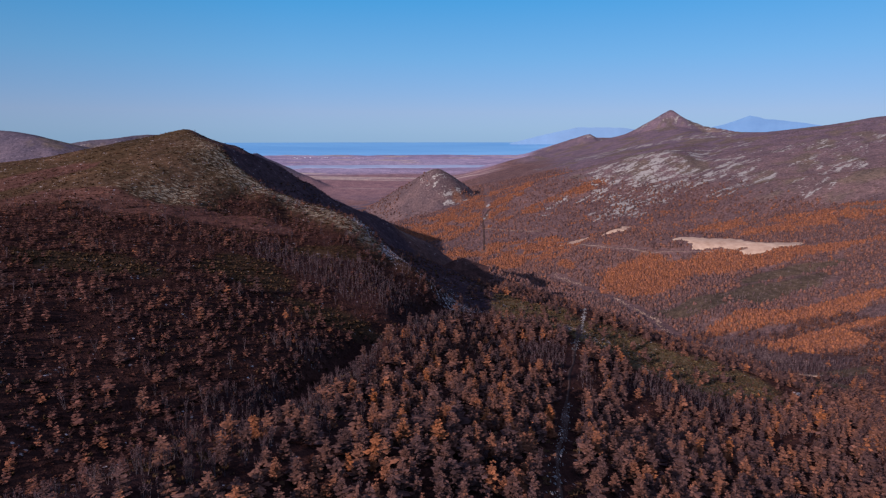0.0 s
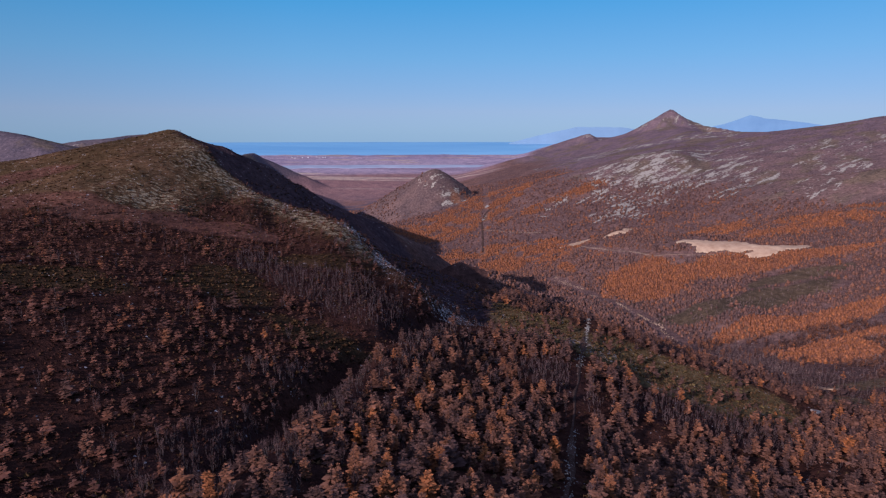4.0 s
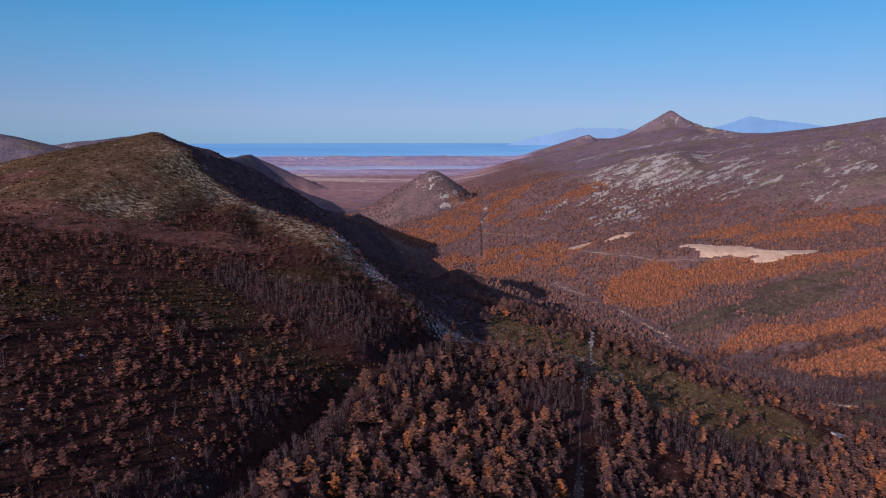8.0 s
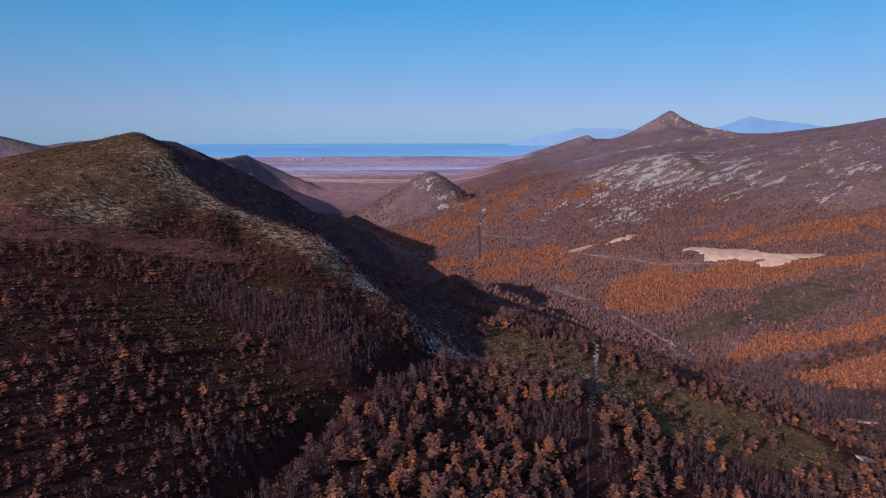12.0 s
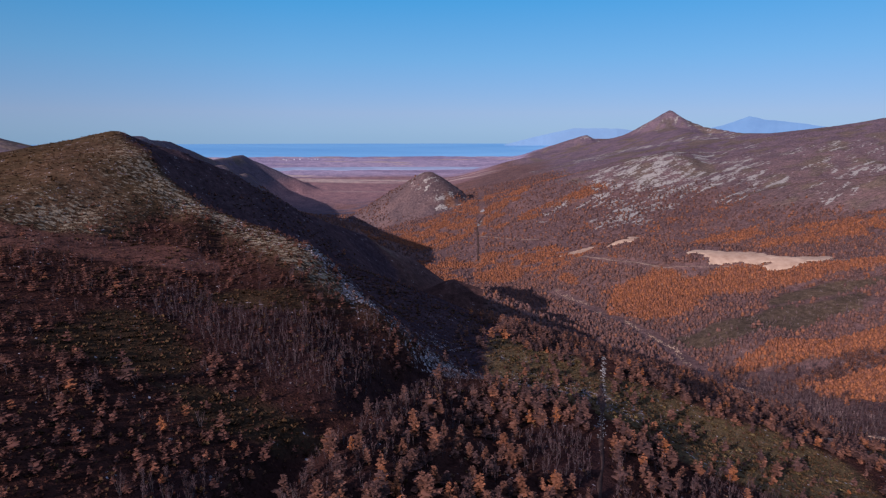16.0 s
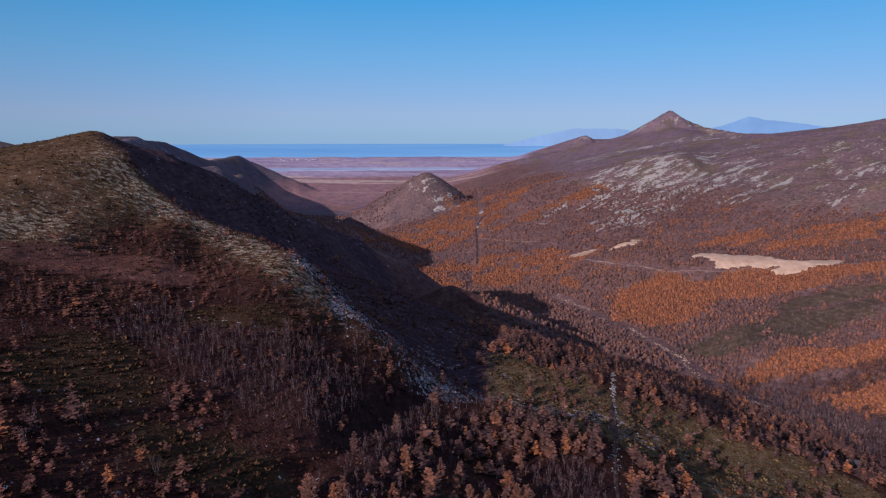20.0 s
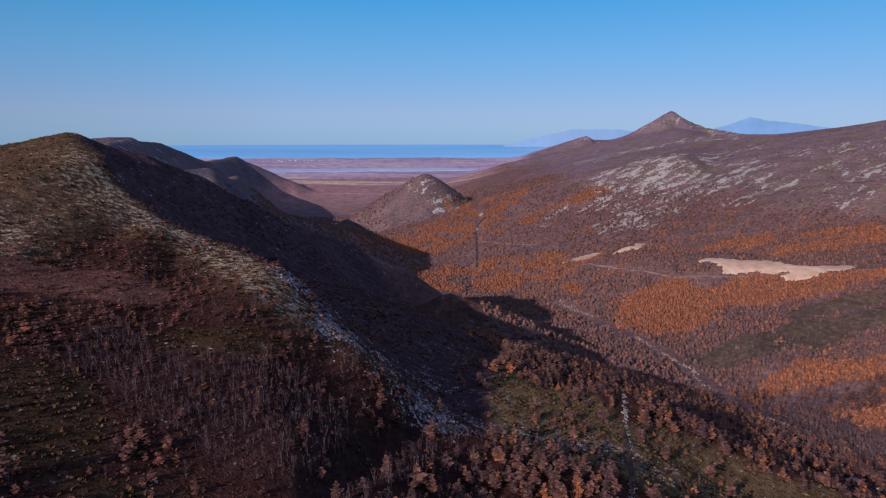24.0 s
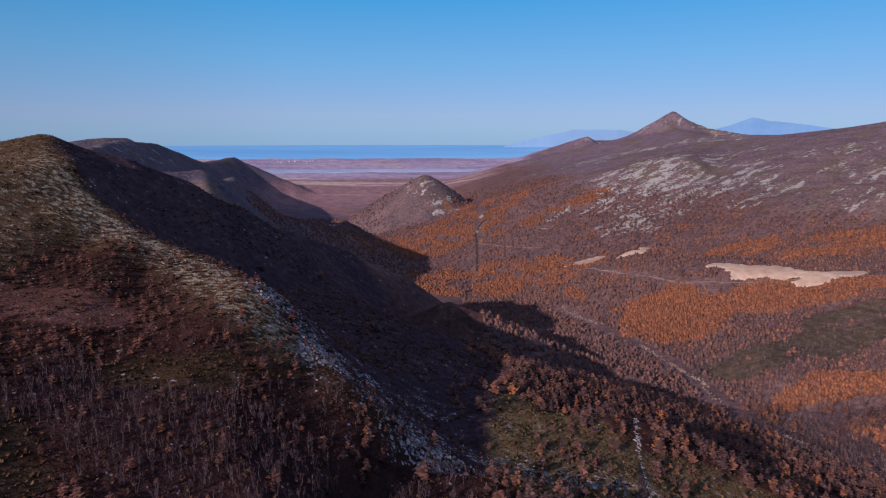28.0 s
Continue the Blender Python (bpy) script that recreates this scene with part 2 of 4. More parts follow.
drawn = node(nt, "ShaderNodeMapping", Scale=(0.3, 1.35, 0.8))
nt.links.new(turned.outputs[0], drawn.inputs["Vector"])
streaks = node(nt, "ShaderNodeTexNoise", Scale=0.042, Detail=7.0, Roughness=0.62)
nt.links.new(drawn.outputs[0], streaks.inputs["Vector"])
streak = streaks.outputs[0]
bare = maths(nt, "SUBTRACT", maths(nt, "ADD", stony.outputs["Fac"], maths(nt, "MULTIPLY", maths(nt, "ADD", maths(nt, "MULTIPLY", streak, 0.64), maths(nt, "MULTIPLY", middle, 0.36)), 2.4)), 1.70)
bare = maths(nt, "MULTIPLY", bare, 13.0, True)
rock = ramp(nt, fine, [(0.3, (0.22, 0.178, 0.145)), (0.7, (0.43, 0.358, 0.295))])
lichen = node(nt, "ShaderNodeAttribute")   # pale cushions on the open top
lichen.attribute_name = "lichen"
fleck = maths(nt, "SUBTRACT", maths(nt, "ADD", maths(nt, "MULTIPLY", lichen.outputs["Fac"], 0.5), maths(nt, "MULTIPLY", grain(nt, 0.46, 4, 0.64, (0.42, 1.0, 1.0)), 2.2)), 1.57)
soil = mix(nt, maths(nt, "MULTIPLY", maths(nt, "MULTIPLY", fleck, 6.5, True), lichen.outputs["Fac"], True), soil, ramp(nt, fine, [(0.3, (0.160, 0.110, 0.068)), (0.7, (0.350, 0.260, 0.172))]))
scree = node(nt, "ShaderNodeAttribute")   # loose blocks on the spur
scree.attribute_name = "scree"
cells = node(nt, "ShaderNodeTexVoronoi", Scale=0.85, Randomness=1.0)
nt.links.new(place.outputs["Position"], cells.inputs["Vector"])
shade = nt.nodes.new("ShaderNodeSeparateColor")
nt.links.new(cells.outputs["Color"], shade.inputs[0])
block = maths(nt, "GREATER_THAN", maths(nt, "ADD", maths(nt, "MULTIPLY", scree.outputs["Fac"], 0.85), maths(nt, "MULTIPLY", maths(nt, "SUBTRACT", middle, 0.5), 1.6)), maths(nt, "ADD", maths(nt, "MULTIPLY", shade.outputs[0], 0.8), maths(nt, "MULTIPLY", cells.outputs["Distance"], 0.35)))
blocks = ramp(nt, shade.outputs[1], [(0.0, (0.10, 0.074, 0.070)), (0.6, (0.24, 0.183, 0.172)), (1.0, (0.47, 0.375, 0.350))])
soil = mix(nt, block, soil, blocks)
nt.links.new(mix(nt, bare, soil, rock), bsdf.inputs["Base Color"])
bsdf.inputs["Roughness"].default_value = 0.95
bsdf.inputs["Specular IOR Level"].default_value = 0.0
bump(nt, bsdf, maths(nt, "ADD", fine, maths(nt, "MULTIPLY", middle, 2.0)), 0.7, 1.0)

TABLES = [np.random.RandomState(11 + k).rand(256, 256) for k in range(6)]


def noise2(x, y, size, k=0):
    """Smooth noise from 0 to 1 with lumps of the given size."""
    u, v = np.asarray(x, float) / size + 71.3 * (k + 1), np.asarray(y, float) / size + 33.7 * (k + 1)
    i, j = np.floor(u).astype(int), np.floor(v).astype(int)
    a, b = u - i, v - j
    a, b = a * a * (3 - 2 * a), b * b * (3 - 2 * b)
    t = TABLES[k % 6]
    g = lambda p, q: t[(i + p) % 256, (j + q) % 256]
    return (g(0, 0) * (1 - a) + g(1, 0) * a) * (1 - b) + (g(0, 1) * (1 - a) + g(1, 1) * a) * b


def fbm(x, y, size, k=0, octaves=4):
    total, weight, amount = 0.0, 1.0, 0.0
    for o in range(octaves):
        total, amount = total + weight * noise2(x, y, size / 2**o, k + o), amount + weight
        weight *= 0.55
    return total / amount


def step(a, b, v):
    s = np.clip((v - a) / (b - a), 0, 1)
    return s * s * (3 - 2 * s)


def blob(x, y, cx, cy, rx, ry, turn=0.0, ragged=0.6, k=0, size=None):
    """A ragged patch: 1 inside, 0 outside. turn: degrees from +x."""
    c, s = math.cos(radians(turn)), math.sin(radians(turn))
    u, v = ((x - cx) * c + (y - cy) * s) / rx, (-(x - cx) * s + (y - cy) * c) / ry
    d = np.sqrt(u * u + v * v) + ragged * (fbm(x, y, size or min(rx, ry) * 1.1, k, 3) - 0.5) * 2
    return 1 - step(0.85, 1.1, d)


def height(x, y):
    """The land with its small relief."""
    x, y = np.asarray(x, float), np.asarray(y, float)
    z = land(x, y)
    reach = np.hypot(x - 12, y - 90)
    rough = 0.35 + 0.65 * step(-80, 40, z)
    z = z + rough * (5.0 * (fbm(x, y, 85, 1) - 0.5) + 1.6 * (fbm(x, y, 17, 3, 3) - 0.5))
    z = z + step(900, 1800, reach) * (1 - 0.8 * step(2000, 2600, reach)) * rough * 24 * (fbm(x, y, 310, 2) - 0.5) * step(-110, 10, z)
    plain = -135 + 250 * np.clip((reach - 2600) / 2250, 0, 1) - 60 * step(4780, 4860, reach)
    return 6 * np.log(np.exp(np.clip(z / 6, -60, 80)) + np.exp(np.clip(plain / 6, -60, 80)))


def covers(x, y, z):
    """Which growth stands where, plus shaded and hazed slopes: shares from 0 to 1."""
    n1, n2, n3 = fbm(x, y, 60, 0), fbm(x, y, 24, 2, 3), fbm(x, y, 150, 4)
    west = np.where((x < 90) & (y < 1000), 1.0, 0.0)
    alpine = west * step(112, 126, z + 26 * (n1 - 0.5) + 10 * (n2 - 0.5)) * step(372, 410, y + 40 * (n1 - 0.5))
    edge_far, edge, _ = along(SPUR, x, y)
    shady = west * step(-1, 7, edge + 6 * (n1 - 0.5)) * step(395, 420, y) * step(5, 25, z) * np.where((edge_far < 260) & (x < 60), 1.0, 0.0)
    crest = west * np.exp(-(((edge + 9) / 17) ** 2)) * np.where((edge_far < 60) & (x < 5), 1.0, 0.0) * step(385, 425, y)
    alpine = np.maximum(alpine * (1 - step(-1, 6, edge) * 0.6), crest * (0.6 + 0.4 * step(0.4, 0.55, n2)))
    knoll = np.maximum(blob(x, y, 72, 442, 33, 60, 0, 0.35, 1), blob(x, y, 145, 392, 72, 50, -16, 0.4, 3))
    gold = np.zeros(x.shape)
    for spec in ((110, 1330, 110, 260, 75), (10, 1750, 190, 120, 40), (240, 1350, 60, 140, 60),
                 (760, 1110, 230, 40, -28), (640, 1090, 160, 55, -15), (480, 1230, 150, 50, 10), (110, 2040, 90, 70, 50), (200, 1900, 120, 45, 60), (330, 1750, 160, 25, 25), (400, 2150, 190, 35, 20)):
        gold = np.maximum(gold, blob(x, y, *spec, ragged=0.75, k=int(spec[0]) % 5, size=45))
    gold = np.maximum(gold * step(0.36, 0.54, n2), 0.26 * step(0.54, 0.64, n1) * step(0.42, 0.55, n3) * np.where((y > 830) & (x > 40), 1.0, 0.0) * (1 - step(10, 30, z)) * step(-66, -50, z + 0.03 * (y - 900)))
    for spec in ((302, 930, 66, 66, 20), (425, 926, 130, 32, -4), (560, 916, 110, 18, -3), (398, 702, 92, 20, 5), (530, 728, 80, 13, 2), (372, 598, 46, 40, 20), (450, 640, 66, 17, 10), (225, 1100, 12, 50, 0), (232, 1210, 16, 40, 10), (140, 1290, 34, 70, -10)):
        gold = np.maximum(gold, blob(x, y, *spec, ragged=0.4, k=int(spec[0]) % 5, size=30))
    green = np.zeros(x.shape)
    for spec in ((325, 765, 50, 36, 20), (412, 793, 100, 34, 14), (490, 856, 80, 18, 5), (278, 432, 34, 17, 42), (330, 487, 30, 14, 10)):
        green = np.maximum(green, blob(x, y, *spec, ragged=0.6, k=int(spec[1]) % 5, size=40))
    red = blob(x, y, -126, 415, 38, 19, 0, 0.6, 2, 24) + blob(x, y, -225, 398, 64, 17, 0, 0.8, 1, 26) + blob(x, y, -320, 460, 62, 24, 40, 0.8, 3, 26)
    rim = along(RIM, x, y)[1]
    birch = np.maximum(step(-11, -6, rim), 0.5 * step(-26, -14, rim)) * (1 - step(6, 11, rim)) * np.where((y > 90) & (y < 400), 1.0, 0.0) * (0.45 + 0.55 * step(0.35, 0.5, n2))
    pine = np.maximum.reduce([blob(x, y, -93, 322, 27, 22, -20, 0.6, 2, 18), blob(x, y, -49, 297, 22, 13, 12, 0.6, 1, 14), blob(x, y, -150, 268, 30, 14, 30, 0.7, 3, 18), blob(x, y, -62, 385, 26, 9, 30, 0.7, 4, 14)])
    for spec in ((-46, 350, 42, 26, -8), (-86, 360, 26, 18, -30), (-57, 194, 42, 9, 59), (-55, 253, 14, 8, 50), (300, 560, 40, 110, 10), (455, 800, 110, 24, 10), (335, 665, 44, 22, 20), (150, 318, 40, 20, 0), (66, 322, 16, 26, 0)):
        birch = np.maximum(birch, blob(x, y, *spec, ragged=0.7, k=int(spec[1]) % 4, size=26))
    upland = step(22, 55, z + 40 * (n3 - 0.5)) * np.where(y > 800, 1, 0)
    upland = np.maximum(upland, blob(x, y, -25, 2140, 165, 130, 0, 0.3, 2) * (1 - 0.7 * step(0.5, 0.6, n1)))
    grey = step(-230, -290, x + 40 * (n1 - 0.5)) * step(780, 860, y) * step(-1150, -1000, x)
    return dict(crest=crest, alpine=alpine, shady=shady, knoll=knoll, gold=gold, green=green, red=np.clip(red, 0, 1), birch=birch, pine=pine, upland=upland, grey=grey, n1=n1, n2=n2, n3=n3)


def ground_colour(x, y, z, c):
    reach = np.hypot(x - 12, y - 90)
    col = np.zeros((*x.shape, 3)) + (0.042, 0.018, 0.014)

    def lay(share, colour):
        nonlocal col
        col = col + share[..., None] * (np.array(colour) - col)

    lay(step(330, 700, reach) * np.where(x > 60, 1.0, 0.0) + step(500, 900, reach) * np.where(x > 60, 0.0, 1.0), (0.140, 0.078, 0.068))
    lay(c["alpine"] * 0.9, (0.072, 0.043, 0.022))
    lay(c["alpine"] * step(0.5, 0.65, c["n2"]), (0.090, 0.050, 0.028))
    # north-east face: grey scree tone, plus the slope's shade put into the colour
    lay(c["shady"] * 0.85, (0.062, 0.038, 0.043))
    lay(c["red"] * 0.85, (0.110, 0.048, 0.036))
    lay(c["knoll"] * 0.9, (0.130, 0.084, 0.040))
    lay(c["upland"], (0.150, 0.090, 0.080))
    # uplands turn lilac with distance: haze put into the ground colour
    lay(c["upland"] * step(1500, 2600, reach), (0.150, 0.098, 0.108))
    # darker under the near birches: thicket shade put into the ground colour
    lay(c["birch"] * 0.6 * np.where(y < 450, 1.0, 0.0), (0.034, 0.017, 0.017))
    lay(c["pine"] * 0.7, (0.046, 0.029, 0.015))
    # mauve grey of the west ridges stands in for haze and blue shade
    lay(c["grey"] * 0.9, (0.112, 0.084, 0.098))
    lay(step(-900, -1050, x) * step(1100, 1250, y), (0.098, 0.077, 0.088))
    lay(c["upland"] * step(0.52, 0.66, c["n1"]) * 0.7, (0.140, 0.098, 0.066))
    lay(blob(x, y, -20, 2145, 190, 150, 0, 0.4, 2), (0.116, 0.073, 0.068))
    lay(c["green"], (0.098, 0.064, 0.042))
    lay(c["gold"] * 0.8, (0.210, 0.092, 0.050))
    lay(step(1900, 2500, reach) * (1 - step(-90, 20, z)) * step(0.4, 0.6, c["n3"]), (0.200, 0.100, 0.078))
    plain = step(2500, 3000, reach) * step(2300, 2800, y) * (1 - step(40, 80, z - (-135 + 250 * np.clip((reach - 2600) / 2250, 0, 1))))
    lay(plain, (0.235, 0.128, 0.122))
    # farther out, lilac haze is put into the colour of the pinkish tundra
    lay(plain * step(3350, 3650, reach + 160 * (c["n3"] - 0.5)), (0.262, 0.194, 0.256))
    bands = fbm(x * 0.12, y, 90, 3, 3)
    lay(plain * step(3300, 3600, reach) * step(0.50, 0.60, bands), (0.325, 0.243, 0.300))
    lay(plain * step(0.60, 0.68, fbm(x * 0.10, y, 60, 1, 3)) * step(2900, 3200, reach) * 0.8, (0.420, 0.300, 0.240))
    return col


def near_stones(x, y, z, c):
    """Loose blocks along the spur, then lichen on the open top: shares from 0 to 1."""
    d, side, _ = along(SPUR, x, y)
    patchy = step(0.34, 0.62, fbm(x, y, 30, 4, 3))
    low = step(382, 398, y) * (1 - 0.85 * step(470, 510, y))
    scree = low * 0.98 * np.exp(-(((side - 4) / 14) ** 2)) * np.where(d < 60, 1, 0) * (0.30 + 0.70 * patchy)
    scree = np.maximum(scree, 0.22 * c["shady"] * step(0.44, 0.60, c["n2"]) * (1 - step(470, 520, y)))
    scree = np.maximum(scree, 0.50 * low * patchy * np.exp(-((side - 34) / 26) ** 2) * np.where(d < 90, 1, 0))
    scree = np.maximum(scree, 0.42 * blob(x, y, 40, 414, 22, 9, 8, 0.6, 3))
    scree = np.maximum(scree, 0.07 * c["alpine"])
    scree = np.maximum(scree, 0.10 * c["knoll"])
    lichen = np.clip(c["alpine"] * (0.6 + 0.4 * step(0.35, 0.6, c["n1"])) + 0.35 * c["knoll"] + 0.45 * c["crest"], 0, 1) * (1 - 0.75 * c["red"]) * (1 - 0.8 * c["shady"]) * (0.35 + 0.65 * step(-260, -165, x))
    return np.clip(scree, 0, 1), lichen


# bare rock: x, y, half length, half width, turn, share
ROCK_FIELDS = [(600, 1850, 300, 150, 40, 0.46), (560, 1640, 260, 80, 38, 0.50), (740, 1740, 210, 70, 30, 0.48), (440, 1540, 120, 50, 40, 0.45), (740, 1580, 170, 55, 35, 0.46), (820, 2050, 260, 100, 30, 0.38), (790, 1480, 130, 45, 40, 0.35), (900, 1400, 180, 75, 35, 0.37), (980, 1570, 120, 42, 32, 0.47), (1030, 1680, 180, 85, 30, 0.38), (1100, 1850, 260, 70, -20, 0.38)]
STONY_TOPS = [(620, 2700, 200, 120, 20, 0.40), (760, 2850, 190, 130, 20, 0.46), (1100, 2700, 270, 140, 10, 0.42), (0, 2140, 130, 110, 0, 0.41), (880, 3765, 110, 80, 0, 0.42), (1206, 3440, 130, 110, 0, 0.38), (1330, 3300, 220, 160, 0, 0.34), (1500, 3100, 260, 140, 0, 0.40), (-1150, 1700, 420, 420, 0, 0.26), (-800, 1900, 90, 320, 0, 0.36)]


def stoniness(x, y, z, c):
    """Bare rock in streaks on the far slopes."""
    s = 0 * x
    for spec in ROCK_FIELDS + STONY_TOPS:
        s = np.maximum(s, spec[5] * blob(x, y, *spec[:5], ragged=0.7, k=int(spec[0]) % 5, size=70))
    return s


def drape(name, xs, ys, quads, mat, lift, label, category):
    zs = height(xs, ys) + lift
    me = bpy.data.meshes.new(name)
    me.from_pydata(np.stack([xs, ys, zs], 1).tolist(), [], quads)
    me.materials.append(mat)
    me.polygons.foreach_set("use_smooth", [True] * len(me.polygons))
    ob = new(name, me)
    return tagged(ob, label, category, kind="structure")


def lay_ground():
    rows = [-700.0]
    while rows[-1] < 4900:
        y = rows[-1]
        rows.append(y + (12 if y < -60 else max(2.9, 0.0072 * y)))
    y = np.array(rows)
    u = np.linspace(-1, 1, 431)
    half = 620 + 0.80 * np.maximum(y, 0)
    x = 20 + half[:, None] * u[None, :]
    yy = np.repeat(y[:, None], len(u), 1)
    z = height(x, yy)
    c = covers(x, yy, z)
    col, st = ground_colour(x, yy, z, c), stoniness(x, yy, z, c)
    nr, nc = x.shape
    idx = np.arange(nr * nc).reshape(nr, nc)
    quads = np.stack([idx[:-1, :-1], idx[:-1, 1:], idx[1:, 1:], idx[1:, :-1]], -1).reshape(-1, 4)
    me = bpy.data.meshes.new("ground")
    me.vertices.add(nr * nc)
    me.vertices.foreach_set("co", np.stack([x, yy, z], -1).ravel().astype(np.float32))
    me.loops.add(quads.size)
    me.loops.foreach_set("vertex_index", quads.ravel().astype(np.int32))
    me.polygons.add(len(quads))
    me.polygons.foreach_set("loop_start", (np.arange(len(quads)) * 4).astype(np.int32))
    me.polygons.foreach_set("use_smooth", np.ones(len(quads), bool))
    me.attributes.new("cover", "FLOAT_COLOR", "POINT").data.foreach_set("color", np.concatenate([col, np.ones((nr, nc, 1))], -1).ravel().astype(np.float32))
    for key, share in (("stony", st), *zip(("scree", "lichen"), near_stones(x, yy, z, c))):
        me.attributes.new(key, "FLOAT", "POINT").data.foreach_set("value", share.ravel().astype(np.float32))
    me.update()
    me.materials.append(GROUND)
    tagged(new("ground", me), "brown autumn tundra slopes with lichen, heath and stony patches", "ground", kind="structure")


lay_ground()


def ribbon(name, line, width, mat, lift, label, category, wander=3.0, k=0, uneven=0.5):
    """A track, road or gravel bed that lies on the land along a line."""
    pts = [Vector(p) for p in line]
    mids = []
    for a, b in zip(pts, pts[1:]):
        n = max(2, int((b - a).length / 4))
        mids += [a.lerp(b, i / n) for i in range(n)]
    mids.append(pts[-1])
    xy = np.array([(p.x, p.y) for p in mids])
    for _ in range(6):
        xy[1:-1] = (xy[:-2] + 2 * xy[1:-1] + xy[2:]) / 4
    d = np.gradient(xy, axis=0)
    d /= np.linalg.norm(d, axis=1)[:, None]
    side = np.stack([-d[:, 1], d[:, 0]], 1)
    xy = xy + side * ((fbm(xy[:, 0], xy[:, 1], 40, k, 2) - 0.5) * wander)[:, None]
    w = width * (0.12 + 2.6 * np.clip(fbm(xy[:, 0], xy[:, 1], 26, k + 1, 3) - 0.28 - 0.16 * uneven, 0, 1) * uneven + (1 - uneven) * 0.8)
    across = np.linspace(-0.5, 0.5, 5)
    p = xy[:, None] + side[:, None] * (w[:, None] * across)[..., None]
    n = len(xy)
    quads = [(i * 5 + j, i * 5 + j + 1, i * 5 + j + 6, i * 5 + j + 5) for i in range(n - 1) for j in range(4)]
    edge = np.tile([-0.5, 0, 0, 0, -0.5], n)
    return drape(name, p[..., 0].ravel(), p[..., 1].ravel(), quads, mat, lift + edge, label, category)


def patch(name, cx, cy, rx, ry, turn, mat, lift, label, category, k=0):
    """A ragged bare patch on the land."""
    a = np.linspace(0, 2 * np.pi, 72, endpoint=False)
    rim = 0.55 + 0.9 * fbm(np.cos(a) * 1.4 + cx, np.sin(a) * 1.4 + cy, 1.0, k, 3)
    rim = rim * (0.82 + 0.36 * fbm(np.cos(a) * 9 + cy, np.sin(a) * 9 + cx, 1.0, k + 1, 3))
    rings = np.array([0.0, 0.25, 0.5, 0.75, 0.93, 1.0])
    c, s = math.cos(radians(turn)), math.sin(radians(turn))
    u, v = rings[:, None] * rim * np.cos(a) * rx, rings[:, None] * rim * np.sin(a) * ry
    xs, ys = cx + u * c - v * s, cy + u * s + v * c
    quads = [(i * 72 + j, i * 72 + (j + 1) % 72, (i + 1) * 72 + (j + 1) % 72, (i + 1) * 72 + j) for i in range(5) for j in range(72)]
    fall = np.repeat([0, 0, 0, 0, 0, -1.5], 72)
    return drape(name, xs.ravel(), ys.ravel(), quads, mat, lift + fall, label, category)


PIT = ((398, 1010, 27, 11, -22), (434, 985, 38, 19, -6), (470, 962, 40, 13, -20), (515, 950, 54, 12, 10))   # the worked sand: x, y, half length, half width, turn
BANKS = ((303, 1350, 38, 13, 20), (318, 1142, 19, 7, -12), (343, 1152, 27, 8, 58))


def dug(x, y, specs, ragged=0.55):
    return np.maximum.reduce([blob(x, y, *spec, ragged=ragged, k=int(spec[0]) % 5, size=13) for spec in specs])


def sheet(name, specs, gap, mat, lift, label, category):
    """Bare ground with a ragged edge: a fine net over the patches, cut along their edge."""
    reach = max(spec[2] for spec in specs) * 1.6
    xs = np.arange(min(p[0] for p in specs) - reach, max(p[0] for p in specs) + reach, gap)
    ys = np.arange(min(p[1] for p in specs) - reach, max(p[1] for p in specs) + reach, gap)
    x, y = np.meshgrid(xs, ys)
    share = dug(x, y, specs)
    idx = np.arange(x.size).reshape(x.shape)
    keep = share[:-1, :-1] + share[1:, :-1] + share[:-1, 1:] + share[1:, 1:] > 1.2
    quads = np.stack([idx[:-1, :-1], idx[:-1, 1:], idx[1:, 1:], idx[1:, :-1]], -1)[keep]
    used, place = np.unique(quads, return_inverse=True)
    return drape(name, x.ravel()[used], y.ravel()[used], place.reshape(-1, 4).tolist(), mat, (lift - 1.1 * (1 - share.ravel()))[used], label, category)


def pebbles(name, line, count, spread, size, mat, lift, label, category, seed, wander=0.0):
    """Many small ragged bare spots strewn along a line, as one sheet."""
    r = np.random.default_rng(seed)
    pts = np.array([p[:2] for p in line], float)
    run = np.concatenate([[0], np.cumsum(np.linalg.norm(np.diff(pts, axis=0), axis=1))])
    xs, ys, lifts, faces = [], [], [], []
    clump = r.uniform(0, run[-1], max(4, count // 14))
    phase = r.uniform(0, 6.28, 3)
    for _ in range(count):
        s = np.clip(r.choice(clump) + r.normal(0, 9), 0, run[-1])
        sway = wander * (math.sin(s / 17 + phase[0]) + 0.6 * math.sin(s / 8.3 + phase[1]) + 0.5 * math.sin(s / 41 + phase[2]))
        cx, cy = np.interp(s, run, pts[:, 0]) + sway + r.normal(0, spread), np.interp(s, run, pts[:, 1]) + r.normal(0, spread)
        a = np.arange(9) * 2 * np.pi / 9
        rad = size * r.uniform(0.25, 1.3) * r.uniform(0.6, 1.25, 9)
        turn, flat = r.uniform(0, 3.14), r.uniform(0.3, 0.7)
        u, v = rad * np.cos(a), rad * np.sin(a) * flat
        n = len(xs)
        xs += [cx, *(cx + u * math.cos(turn) - v * math.sin(turn))]
        ys += [cy, *(cy + u * math.sin(turn) + v * math.cos(turn))]
        lifts += [lift] + [lift - 0.5] * 9
        faces += [(n, n + 1 + k, n + 1 + (k + 1) % 9) for k in range(9)]
    return drape(name, np.array(xs), np.array(ys), faces, mat, np.array(lifts), label, category)


